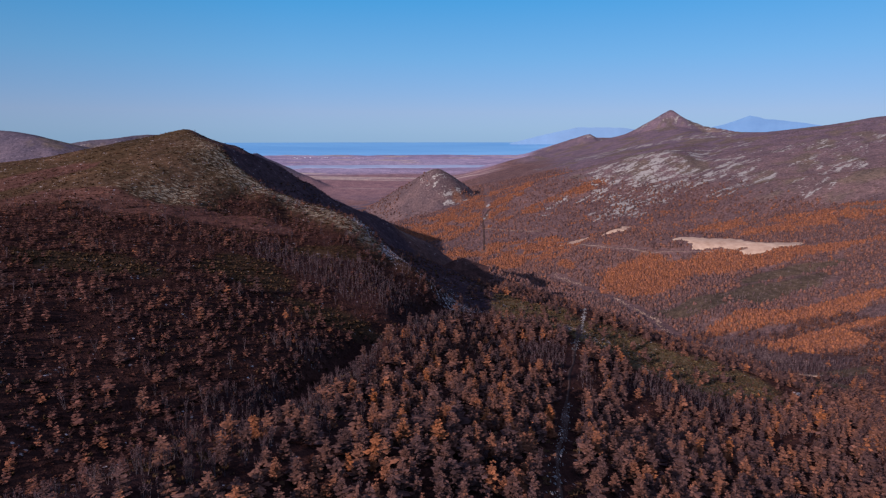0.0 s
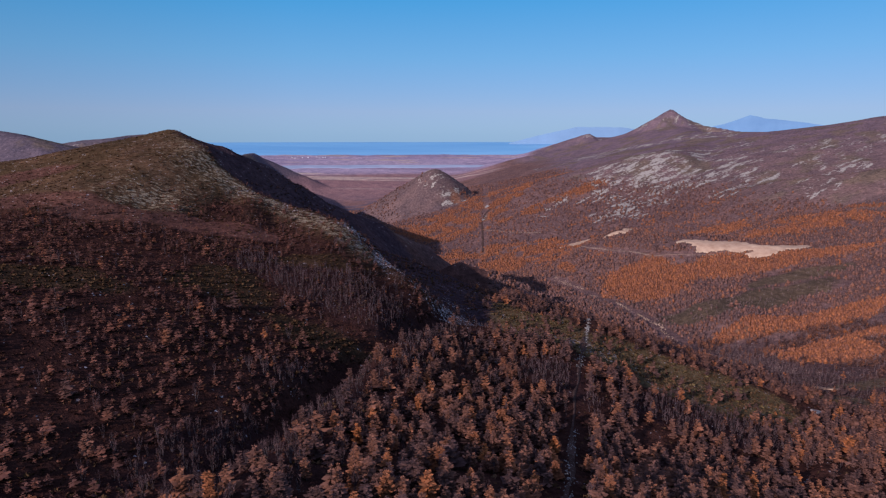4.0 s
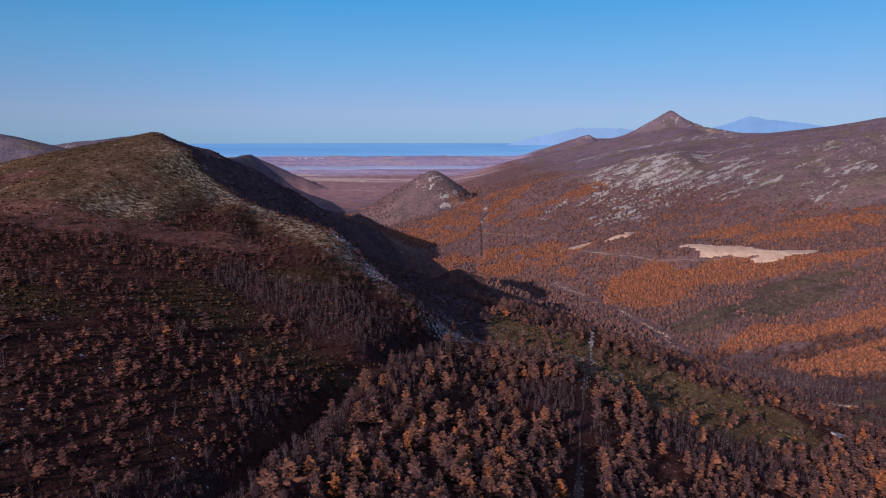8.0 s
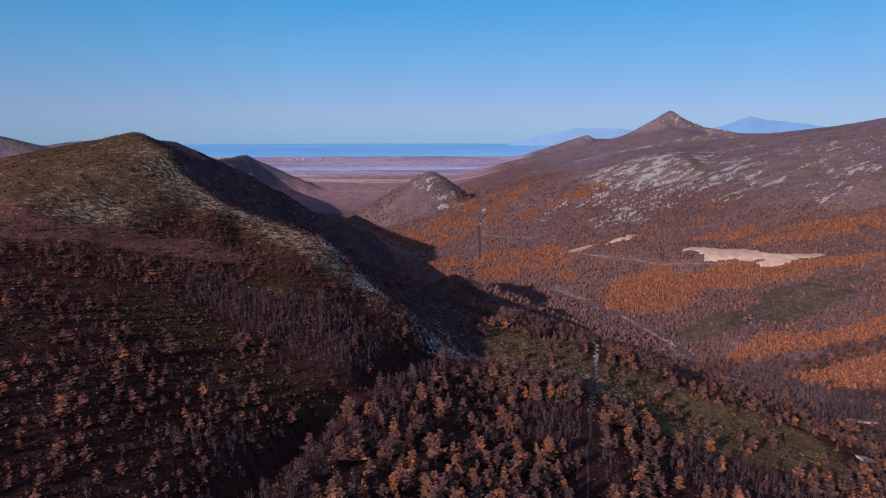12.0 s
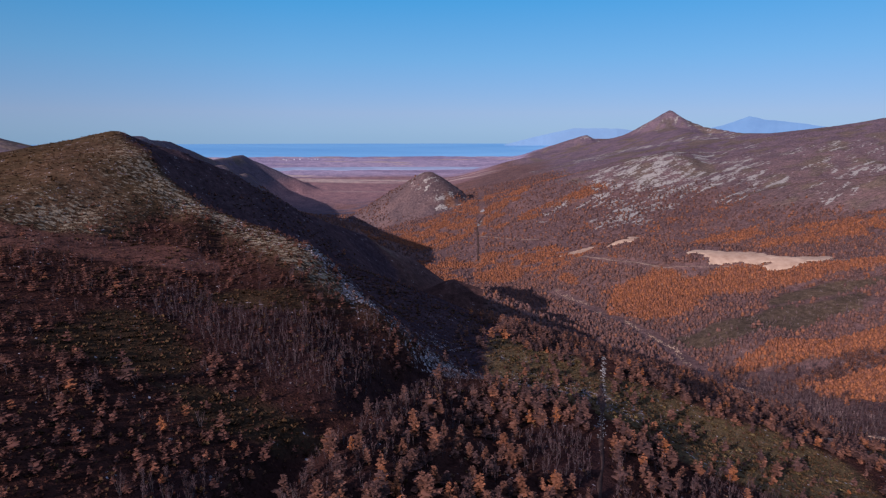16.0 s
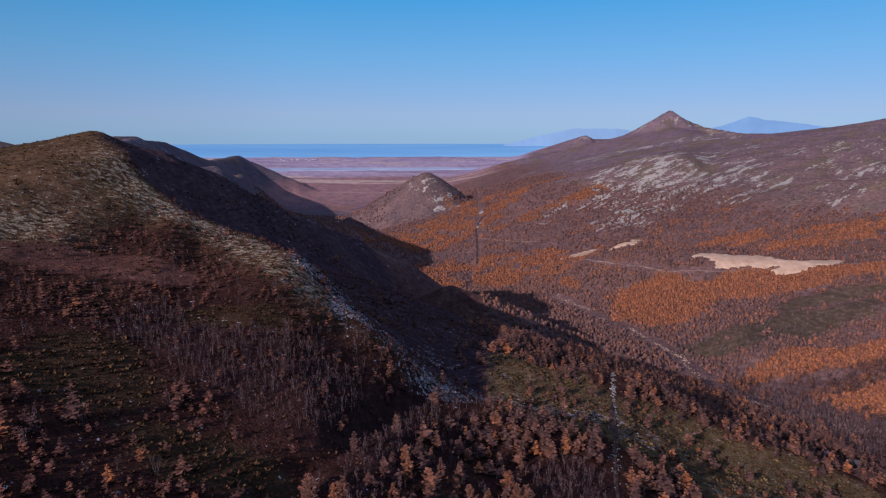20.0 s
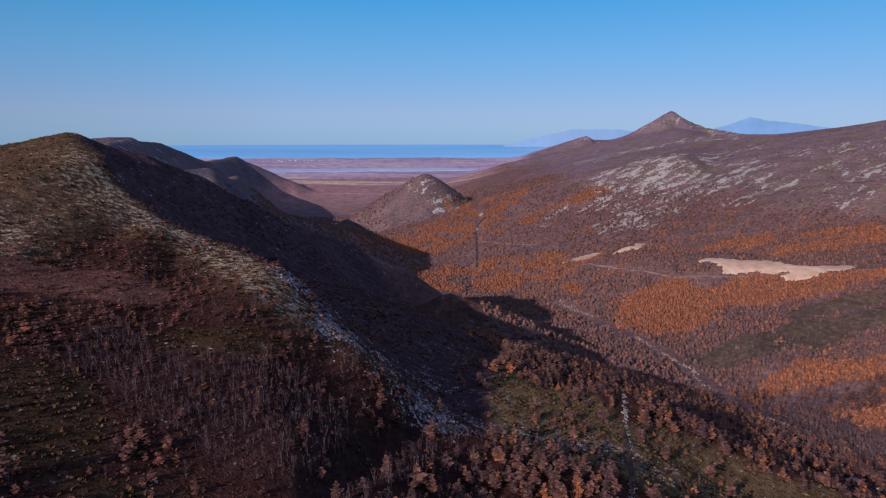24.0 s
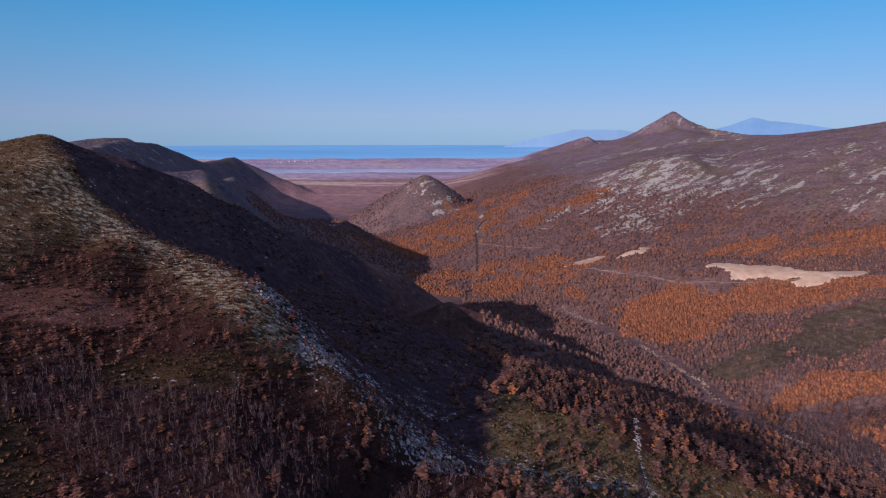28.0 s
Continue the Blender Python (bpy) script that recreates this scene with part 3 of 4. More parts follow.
ribbon("track", [(30, 120, 0), (41, 178, 0), (57, 245, 0), (70, 297, 0), (81, 346, 0), (100, 415, 0), (106, 436, 0)], 4.2, DIRT, 0.3, "stony dirt track through the larch wood", "track", 5.0, 0, 0.8)
pebbles("track_gravel", [(30, 120, 0), (41, 178, 0), (57, 245, 0), (70, 297, 0), (81, 346, 0), (100, 415, 0)], 230, 0.9, 0.50, PALE, 0.5, "pale gravel showing through the dirt track", "gravel", 8)
pebbles("stony_track", [(96, 398, 0), (104, 430, 0), (112, 460, 0), (120, 492, 0), (134, 546, 0)], 300, 0.7, 0.85, PALE, 0.4, "pale stony track over the knoll", "track", 4)
pebbles("river", [(285, 590, 0), (268, 660, 0), (265, 734, 0), (258, 795, 0), (240, 850, 0), (228, 908, 0), (210, 985, 0), (190, 1060, 0)], 430, 2.0, 0.85, SAND, 1.0, "pale gravel bed of a stream between bare bushes", "stream", 5, 4.0)
pebbles("river_bank", [(272, 700, 0), (262, 770, 0), (246, 840, 0)], 90, 1.6, 1.2, SAND, 0.9, "bare pale gravel banks beside the stream", "stream", 6, 3.0)
ribbon("road", [(257, 1284, 0), (270, 1139, 0), (335, 992, 0), (389, 969, 0), (453, 950, 0), (549, 945, 0), (640, 915, 0), (760, 880, 0)], 3.0, ROAD_DUST, 0.7, "dusty gravel road along the foot of the slope", "road", 8.0, 2, 0.95)
ribbon("road", [(112, 1630, 0), (166, 1560, 0), (215, 1509, 0), (240, 1490, 0)], 5.0, ROAD_DUST, 1.0, "short dusty road across the valley wood", "road", 4.0, 1, 0.6)
# dark dirt ribbon, which also puts the shadow in the cut into colour
ribbon("valley_track", [(99, 1420, 0), (107, 1546, 0), (115, 1715, 0), (129, 1780, 0), (147, 1819, 0)], 7.0, DIRT, 0.9, "straight dirt track cut through the valley wood", "track", 4.0, 3, 0.4)
pebbles("valley_track_gravel", [(113, 1690, 0), (129, 1780, 0), (152, 1830, 0), (190, 1900, 0)], 26, 2.0, 4.0, PALE, 1.3, "pale bare gravel along the valley track", "gravel", 12)
sheet("sand_pit", PIT, 1.3, SAND, 1.4, "bare pale sand pit with a ragged edge beside the gravel road", "sand")
for bank in BANKS:
    sheet("sand_bank", [bank], 1.3, SAND, 1.2, "small bare sand bank on the slope", "sand")
patch("sand_pit", 466, 1085, 18, 6, 5, GRAVEL, 1.2, "bare gravelly spot above the sand pit", "sand", 4)
patch("gravel_bar", 255, 561, 6, 3, 20, GRAVEL, 0.7, "pale gravel bank among bare bushes", "gravel", 3)
patch("gravel_bar", 246, 478, 9, 2.5, 30, GRAVEL, 0.7, "narrow pale gravel bank among bare bushes", "gravel", 1)
patch("gravel_bar", 258, 467, 7, 5, 20, SAND, 0.7, "bare sandy bank among larches", "gravel", 2)
patch("gravel_bar", 302, 482, 11, 2.5, -20, SAND, 0.8, "bare sandy strip beside a meadow", "gravel", 5)
patch("gravel_bar", 235, 384, 5, 4, 20, GRAVEL, 0.8, "small pale gravel spot among larches", "gravel", 4)
patch("gravel_bar", 140, 1850, 14, 6, 70, PALE, 1.0, "pale bare ground beside the valley track", "gravel", 1)
patch("gravel_bar", -290, 2290, 60, 25, -20, GRAVEL, 1.0, "pale river gravel at the foot of the ridge", "gravel", 2)

# ---- the sea and the far ranges ----
SEA, nt, bsdf = material("sea_water")
nt.links.new(ramp(nt, grain(nt, 0.004, 4, 0.6, (0.15, 1, 1)), [(0.3, (0.125, 0.30, 0.49)), (0.7, (0.215, 0.42, 0.585))]), bsdf.inputs["Base Color"])
bsdf.inputs["Roughness"].default_value = 0.45
bump(nt, bsdf, grain(nt, 0.05, 4), 0.2, 1.0)
SHALLOW = earth("shallow_water", (0.24, 0.26, 0.33), (0.34, 0.35, 0.42), 0.01, 0.5, 0.1)
# blue and pale tones of the ranges are haze put into the base colour
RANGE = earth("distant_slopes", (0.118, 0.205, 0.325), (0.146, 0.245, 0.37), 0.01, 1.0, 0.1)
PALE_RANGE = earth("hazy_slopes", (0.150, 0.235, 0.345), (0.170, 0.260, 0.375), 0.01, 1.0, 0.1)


def fan(name, a0, a1, r0, r1, lift, mat, label, category, k=0, ragged=40):
    """A sheet of far water that follows the plain, between two bearings and two distances."""
    a = np.radians(np.linspace(a0, a1, 120))
    near = r0 + ragged * 2 * (fbm(a * 400, a * 0, 14, k, 4) - 0.5)
    far = r1 + ragged * (fbm(a * 400 + 99, a * 0, 14, k, 4) - 0.5)
    r = near[:, None] + np.linspace(0, 1, 9) * (far - near)[:, None]
    xs, ys = 12 + r * np.sin(a)[:, None], 90 + r * np.cos(a)[:, None]
    quads = [(i * 9 + j, (i + 1) * 9 + j, (i + 1) * 9 + j + 1, i * 9 + j + 1) for i in range(119) for j in range(8)]
    zs = -135 + 250 * np.clip((r - 2600) / 2250, 0, 1) + lift
    zs[:, 0] -= 4
    zs[:, -1] -= 4
    me = bpy.data.meshes.new(name)
    me.from_pydata(np.stack([xs, ys, zs], -1).reshape(-1, 3).tolist(), [], quads)
    me.materials.append(mat)
    tagged(new(name, me), label, category, kind="structure")


fan("sea", -40, 14, 4150, 4860, 3, SEA, "calm blue sea beyond the coastal plain", "sea", 1, 60)
fan("lagoon", -17, 4, 3630, 3745, 2.5, SHALLOW, "narrow blue lagoon on the coastal plain", "lagoon", 3, 50)


def far_range(name, crest, label, mat):
    """A far mountain range, closed behind."""
    me = bpy.data.meshes.new(name)
    verts, faces = [], []
    fine = []
    for (ax, ay, az), (bx, by, bz) in zip(crest, crest[1:]):
        for i in range(14):
            s = i / 14
            fine.append((ax + s * (bx - ax), ay + s * (by - ay), az + s * (bz - az)))
    for x, y, z in fine:
        z += 8 * (float(fbm(x, y, 60, 2, 3)) - 0.5)
        verts += [(x, y - 60, 60), (x, y - 20, 60 + (z - 60) * 0.7), (x, y, z), (x, y + 25, 60)]
    for i in range(len(fine) - 1):
        for j in range(3):
            faces.append((i * 4 + j, i * 4 + j + 4, i * 4 + j + 5, i * 4 + j + 1))
    me.from_pydata(verts, [], faces)
    me.materials.append(mat)
    tagged(new(name, me), label, "mountain", kind="structure")


rng = np.random.default_rng(3)
vs, fs = [], []
for _ in range(11):   # low white blocks of a settlement on the shore
    a, r = math.radians(rng.uniform(-13.5, -10.2)), rng.uniform(4020, 4075)
    x0, y0, w, h = 12 + r * math.sin(a), 90 + r * math.cos(a), rng.uniform(2, 5), rng.uniform(1.5, 3.5)
    z0, n = float(height(x0, y0)) - 1, len(vs)
    vs += [(x0 + i * w, y0 + j * 4, z0 + k * (h + 1)) for k in (0, 1) for i, j in ((-1, -1), (1, -1), (1, 1), (-1, 1))] + [(x0 - w, y0, z0 + 1.4 * (h + 1)), (x0 + w, y0, z0 + 1.4 * (h + 1))]
    fs += [[n + q for q in f] for f in ((0, 1, 5, 4), (1, 2, 6, 9, 5), (2, 3, 7, 6), (3, 0, 4, 8, 7), (4, 5, 9, 8), (6, 7, 8, 9))]
me = bpy.data.meshes.new("settlement")
me.from_pydata(vs, [], fs)
me.materials.append(earth("white_walls", (0.36, 0.33, 0.34), (0.48, 0.45, 0.46), 0.1))
tagged(new("settlement", me), "tiny white houses of a settlement on the shore", "buildings", kind="stuff")
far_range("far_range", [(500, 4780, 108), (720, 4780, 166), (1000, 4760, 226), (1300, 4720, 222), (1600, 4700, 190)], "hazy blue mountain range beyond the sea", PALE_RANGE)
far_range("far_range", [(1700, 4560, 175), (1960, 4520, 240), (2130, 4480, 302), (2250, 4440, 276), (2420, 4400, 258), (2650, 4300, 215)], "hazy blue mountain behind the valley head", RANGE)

# ---- plants and stones: shapes of height 1, as (points, triangles) ----


def join(parts):
    v, f, n = [], [], 0
    for a, b in parts:
        v.append(a)
        f.append(b + n)
        n += len(a)
    return np.concatenate(v), np.concatenate(f)


def stem(p, q, r0, r1, sides=4):
    """A tapered stem from p to q."""
    p, q = np.array(p, float), np.array(q, float)
    d = (q - p) / np.linalg.norm(q - p)
    a = np.cross(d, (0.31, 0.83, 0.2))
    a /= np.linalg.norm(a)
    b = np.cross(d, a)
    t = np.arange(sides) * 2 * np.pi / sides
    ring = np.cos(t)[:, None] * a + np.sin(t)[:, None] * b
    v = np.concatenate([p + r0 * ring, q + r1 * ring])
    i, j = np.arange(sides), (np.arange(sides) + 1) % sides
    return v, np.concatenate([np.stack([i, j, j + sides], 1), np.stack([i, j + sides, i + sides], 1)])


def spray(rng, root, tip, width, sag=0.25):
    """A small bough: a bent, ragged diamond of needles or leaves."""
    root, tip = np.array(root, float), np.array(tip, float)
    d = tip - root
    side = np.cross(d, (0, 0, 1.0)) + rng.normal(0, 0.25, 3) * np.linalg.norm(d)
    side *= width / (np.linalg.norm(side) + 1e-9)
    mid = root + d * rng.uniform(0.45, 0.7)
    low = np.array([0, 0, -sag * width])
    return np.array([root, mid + side + low, tip, mid - side + low * rng.uniform(0.2, 1.4)]), np.array([[0, 1, 2], [0, 2, 3]])


def larch_crown(rng, whorls, per, wide, sprays):
    """Layers of flat, feathery boughs that thin out towards the top; each bough is a fan of narrow sprays."""
    parts = []
    lean = rng.normal(0, 0.02, 2)
    heavy = rng.uniform(0, 2 * np.pi)   # the side where the boughs grow longest
    for w in range(whorls):
        s = 0.15 + 0.80 * (w + rng.uniform(-0.3, 0.3)) / (whorls - 1)
        reach = wide * (0.22 + 0.98 * (1 - s) ** 0.8) * (0.7 if w == 0 else 1.0) * rng.uniform(0.65, 1.2)
        turn = rng.uniform(0, 2 * np.pi)
        for b in range(per):
            a = turn + 2 * np.pi * b / per + rng.normal(0, 0.3)
            r = reach * rng.uniform(0.6, 1.15) * (1 + 0.22 * math.cos(a - heavy))
            drop = rng.uniform(-0.05, 0.03) * (1.2 - s)
            root = np.array((lean[0] * s, lean[1] * s, s))
            for k in range(sprays):
                b0 = 0.0 if k == 0 else rng.uniform(0.25, 0.55)
                off = 0.0 if k == 0 else (0.65 if k % 2 else -0.65) * rng.uniform(0.7, 1.2)
                rr = r * (1.0 if k == 0 else rng.uniform(0.4, 0.6))
                at = root + b0 * r * np.array((math.cos(a), math.sin(a), drop / max(r, 0.05) * 0.5))
                tip = at + np.array((rr * math.cos(a + off), rr * math.sin(a + off), drop + rng.uniform(-0.012, 0.03)))
                parts.append(spray(rng, at, tip, rr * rng.uniform(0.22, 0.36) + 0.008 + (0.10 * r if sprays == 1 else 0), 0.3))
    parts.append(spray(rng, (lean[0], lean[1], 0.88), (lean[0], lean[1], 1.03), 0.018))
    return join(parts)


def larch_trunk(rng, sides=5):
    return stem((0, 0, -0.06), (rng.normal(0, 0.015), rng.normal(0, 0.015), 0.97), 0.019, 0.003, sides)


def birch_wood(rng, limbs, stems=(2, 5), sides=4):
    """Slender stems that fan out from one foot, and their steep limbs; then the ends of the limbs for the twigs."""
    parts, ends = [], []
    for _ in range(rng.integers(*stems)):
        a, r = rng.uniform(0, 2 * np.pi), rng.uniform(0.03, 0.24)
        top = np.array([r * math.cos(a), r * math.sin(a), rng.uniform(0.7, 0.98)])
        parts.append(stem((0.1 * top[0], 0.1 * top[1], -0.05), top, 0.010, 0.003, sides))
        ends.append(top)
        for _ in range(limbs):
            s = rng.uniform(0.35, 0.85)
            b, r = rng.uniform(0, 2 * np.pi), rng.uniform(0.04, 0.13)
            end = top * s + np.array([r * math.cos(b), r * math.sin(b), rng.uniform(0.12, 0.24)])
            parts.append(stem(top * s, end, 0.005, 0.0015, 3))
            ends.append(end)
    return join(parts), ends


def birch_twigs(rng, ends, per, thick=0.011):
    parts = []
    for e in ends:
        for _ in range(per):
            d = rng.normal(0, 0.05, 3) + (0, 0, 0.11)
            s = np.cross(d, rng.normal(0, 1, 3))
            s *= thick / (np.linalg.norm(s) + 1e-9)
            at = e * rng.uniform(0.72, 1.0)
            parts.append((np.array([at + s, at - s, at + d]), np.array([[0, 1, 2]])))
    return join(parts)


def bush(rng, boughs, flat=0.5, width=0.3):
    """A low plant of boughs that spread from the ground; 1 wide to either side."""
    parts = []
    for _ in range(boughs):
        a, r = rng.uniform(0, 2 * np.pi), rng.uniform(0.35, 1.0)
        c, s = math.cos(a), math.sin(a)
        parts.append(spray(rng, (0.25 * r * c, 0.25 * r * s, -0.08), (r * c, r * s, flat * rng.uniform(0.35, 1.1) * (1.25 - 0.6 * r)), width * rng.uniform(0.6, 1.2), 0.5))
    return join(parts)


def far_larch(rng):
    """A larch for the distance: three ragged tiers."""
    parts = []
    for z0, z1, r in ((0.04, 0.46, 0.34), (0.22, 0.66, 0.36), (0.42, 0.84, 0.31), (0.62, 1.02, 0.22)):
        t = np.arange(5) * 2 * np.pi / 5 + rng.uniform(0, 1)
        rr = r * rng.uniform(0.7, 1.25, 5)
        v = np.concatenate([np.stack([np.cos(t) * rr, np.sin(t) * rr, z0 + rng.uniform(-0.06, 0.06, 5)], 1), [[rng.normal(0, 0.02), rng.normal(0, 0.02), z1]]])
        parts.append((v, np.stack([np.arange(5), (np.arange(5) + 1) % 5, np.full(5, 5)], 1)))
    return join(parts)


def boulder(rng):
    """A broken block: a cut, uneven lump."""
    bm = bmesh.new()
    bmesh.ops.create_icosphere(bm, subdivisions=1, radius=1)
    v = np.array([p.co for p in bm.verts])
    f = np.array([[p.index for p in q.verts] for q in bm.faces])
    bm.free()
    for _ in range(4):
        n = rng.normal(0, 1, 3)
        n /= np.linalg.norm(n)
        over = np.maximum(v @ n - rng.uniform(0.45, 0.75), 0)
        v = v - over[:, None] * n
    return v * rng.uniform(0.6, 1.2, 3) * (1, 1, 0.75), f


def mesh_of(name, v, f, mats, which=None, tone=None):
    me = bpy.data.meshes.new(name)
    me.vertices.add(len(v))
    me.vertices.foreach_set("co", np.ascontiguousarray(v, np.float32).ravel())
    me.loops.add(f.size)
    me.loops.foreach_set("vertex_index", np.ascontiguousarray(f, np.int32).ravel())
    me.polygons.add(len(f))
    me.polygons.foreach_set("loop_start", np.arange(len(f), dtype=np.int32) * 3)
    for m in mats:
        me.materials.append(m)
    if which is not None:
        me.polygons.foreach_set("material_index", np.ascontiguousarray(which, np.int32))
    if tone is not None:
        me.attributes.new("tone", "FLOAT", "POINT").data.foreach_set("value", np.ascontiguousarray(tone, np.float32))
    me.update()
    return me


def scatter(rng, x0, x1, y0, y1, gap, share, seen=True):
    """Places on the land about gap apart, kept with the given share of growth."""
    nx, ny = int((x1 - x0) / gap), int((y1 - y0) / gap)
    x = (x0 + (np.arange(nx) + 0.5) * gap)[None, :] + rng.uniform(-0.5, 0.5, (ny, nx)) * gap
    y = (y0 + (np.arange(ny) + 0.5) * gap)[:, None] + rng.uniform(-0.5, 0.5, (ny, nx)) * gap
    x, y = x.ravel(), y.ravel()
    keep = (np.abs(x - 12) < 0.78 * np.maximum(y, 0) + 70)
    x, y = x[keep], y[keep]
    z = height(x, y)
    c = covers(x, y, z)
    keep = rng.uniform(0, 1, len(x)) < share(x, y, z, c)
    return x[keep], y[keep], z[keep]


def sow(rng, name, shapes, places, low, high, mats, label, category, wide=1.0, tones=(0, 1), sink=0.0, tilt=0.05):
    """Many plants or stones of some shapes as one thing. A shape is (points, triangles, material of each triangle)."""
    x, y, z = places
    if not len(x):
        return None
    vs, fs, ws, ts, n = [], [], [], [], 0
    pick = rng.integers(0, len(shapes), len(x))
    for k, (v, f, w) in enumerate(shapes):
        on = np.flatnonzero(pick == k)
        m = len(on)
        if not m:
            continue
        h = rng.uniform(low, high, m) * rng.uniform(0.8, 1.15, m)
        a = rng.uniform(0, 2 * np.pi, m)
        r = h * rng.uniform(0.85, 1.2, m) * wide
        px = v[None, :, 0] * np.cos(a)[:, None] - v[None, :, 1] * np.sin(a)[:, None]
        py = v[None, :, 0] * np.sin(a)[:, None] + v[None, :, 1] * np.cos(a)[:, None]
        lean = rng.normal(0, tilt, (2, m))
        pz = v[None, :, 2] * h[:, None]
        q = np.stack([x[on][:, None] + px * r[:, None] + pz * lean[0][:, None], y[on][:, None] + py * r[:, None] + pz * lean[1][:, None], z[on][:, None] - sink + pz], -1)
        vs.append(q.reshape(-1, 3))
        fs.append((f[None] + n + (np.arange(m) * len(v))[:, None, None]).reshape(-1, 3))
        ws.append(np.tile(w, m))
        ts.append(np.repeat(rng.uniform(*tones, m), len(v)))
        n += m * len(v)
    me = mesh_of(name, np.concatenate(vs), np.concatenate(fs), mats, np.concatenate(ws), np.concatenate(ts))
    return tagged(new(name, me), label, category, kind="stuff")


def shape(*pieces):
    """Pieces of (points, triangles), each in its own material."""
    v, f = join(pieces)
    return v, f, np.concatenate([np.full(len(p[1]), i) for i, p in enumerate(pieces)])


rng = np.random.default_rng(7)
NEAR_LARCH = [shape(larch_trunk(rng, 4), larch_crown(rng, 9, 5, 0.36 + 0.03 * k, 2)) for k in range(6)]
MID_LARCH = [shape(larch_trunk(rng, 3), larch_crown(rng, 7, 5, 0.36 + 0.03 * k, 1)) for k in range(6)]
HILL_LARCH = [shape(larch_trunk(rng, 3), larch_crown(rng, 6, 4, 0.38 + 0.03 * k, 1)) for k in range(6)]
FAR_LARCH = [shape(far_larch(rng)) for _ in range(6)]
MID_BIRCH = []
for _ in range(6):
    wood, ends = birch_wood(rng, 2, (3, 6), 3)
    MID_BIRCH.append(shape(wood, birch_twigs(rng, ends[:10], 4, 0.013)))
FAR_BIRCH = []
for _ in range(5):
    wood, ends = birch_wood(rng, 1, (3, 5), 3)
    FAR_BIRCH.append(shape(birch_twigs(rng, [e * (1, 1, f) for e in ends[:5] for f in (0.4, 0.75, 0.98)], 2, 0.032)))
BUSH = [shape(bush(rng, 10)) for _ in range(4)]
TUSSOCK = [shape(bush(rng, 5, 0.35, 0.4)) for _ in range(4)]
ROCK = [shape(boulder(rng)) for _ in range(6)]

# shares of growth


def mixed(x, y, c):
    """Where bare birches mix with the larches of the spur."""
    return np.where((x > -60) & (x < 170) & (y < 420), 1.0, 0.0) * step(0.42, 0.58, fbm(x, y, 34, 5, 3)) * (0.15 + 0.85 * step(170, 290, y))


def sandy(x, y):
    """1 on the bare sand, where nothing grows."""
    return np.maximum.reduce([dug(x, y, [(a, b, p + 4, q + 3, turn) for a, b, p, q, turn in (*PIT, *BANKS)]), blob(x, y, 255, 561, 11, 7, 20, 0.2), blob(x, y, 246, 478, 12, 7, 30, 0.2), blob(x, y, 258, 467, 12, 9, 20, 0.2), blob(x, y, 302, 482, 14, 7, -20, 0.2), blob(x, y, 235, 384, 9, 7, 20, 0.2)])


def wood_share(x, y, z, c):
    """Larches: dense on the slopes, none on the open top, the knoll and the track."""
    s = 0.80 * step(0.22, 0.42, c["n2"] + 0.25 * (c["n1"] - 0.4))
    s = s * (1 - c["alpine"]) * (1 - 0.85 * c["pine"]) * (1 - 0.9 * c["knoll"]) * (1 - 0.9 * c["red"]) * (1 - 0.85 * c["birch"]) * (1 - c["upland"]) * (1 - 0.95 * c["green"]) * (1 - 0.9 * c["shady"])
    s = s * (1 - 0.35 * mixed(x, y, c))
    track = along([(30, 120, 0), (57, 245, 0), (81, 346, 0), (112, 460, 0), (122, 500, 0)], x, y)[0]
    s = s * step(4.5, 7.0, track)
    gorge, bank, _ = along(GULLY[:-2], x, y)
    s = s * step(3.5, 6.5, gorge) * (1 - 0.9 * blob(x, y, 44, 411, 24, 12, 10, 0.4, 2))
    s = s * np.where(y < 430, 1 - 0.62 * step(-2, 10, bank), 1)
    s = s * (1 - 0.9 * np.exp(-((along(SPUR, x, y)[0] / 11) ** 2)))
    road = along([(257, 1284, 0), (270, 1139, 0), (335, 992, 0), (389, 969, 0), (549, 945, 0), (760, 880, 0)], x, y)[0]
    river = along([(330, 470, 0), (285, 590, 0), (268, 660, 0), (265, 734, 0), (258, 795, 0), (240, 850, 0), (228, 908, 0), (210, 985, 0), (190, 1060, 0)], x, y)[0]
    cut = along([(96, 1397, 0), (111, 1592, 0), (134, 1834, 0), (171, 2388, 0)], x, y)[0]
    return s * step(6, 9, road) * step(7, 15, river) * step(8, 11, cut) * (1 - sandy(x, y))


def gold_share(x, y, z, c):
    return (1 - sandy(x, y)) * np.clip(wood_share(x, y, z, c) * 0.5 + 0.5, 0, 1) * c["gold"] * np.where(wood_share(x, y, z, c) > 0.02, 1, 0.15)


PATHWAY = ((-45, 74), (125, 330))   # the stretch of the spur where each tree stands as a thing of its own


def own(x, y):
    return (x > PATHWAY[0][0]) & (x < PATHWAY[0][1]) & (y > PATHWAY[1][0]) & (y < PATHWAY[1][1])


def thin(places, keep):
    return tuple(p[keep] for p in places)


# larches of the near slopes: tall east of the gully, low and dense on the hill
def on_hill(x, y):
    return step(-1, 5, along([*GULLY[:-2], (24, 440, 0), (30, 520, 0)], x, y)[1]) * np.where(y < 700, 1.0, 0.0)


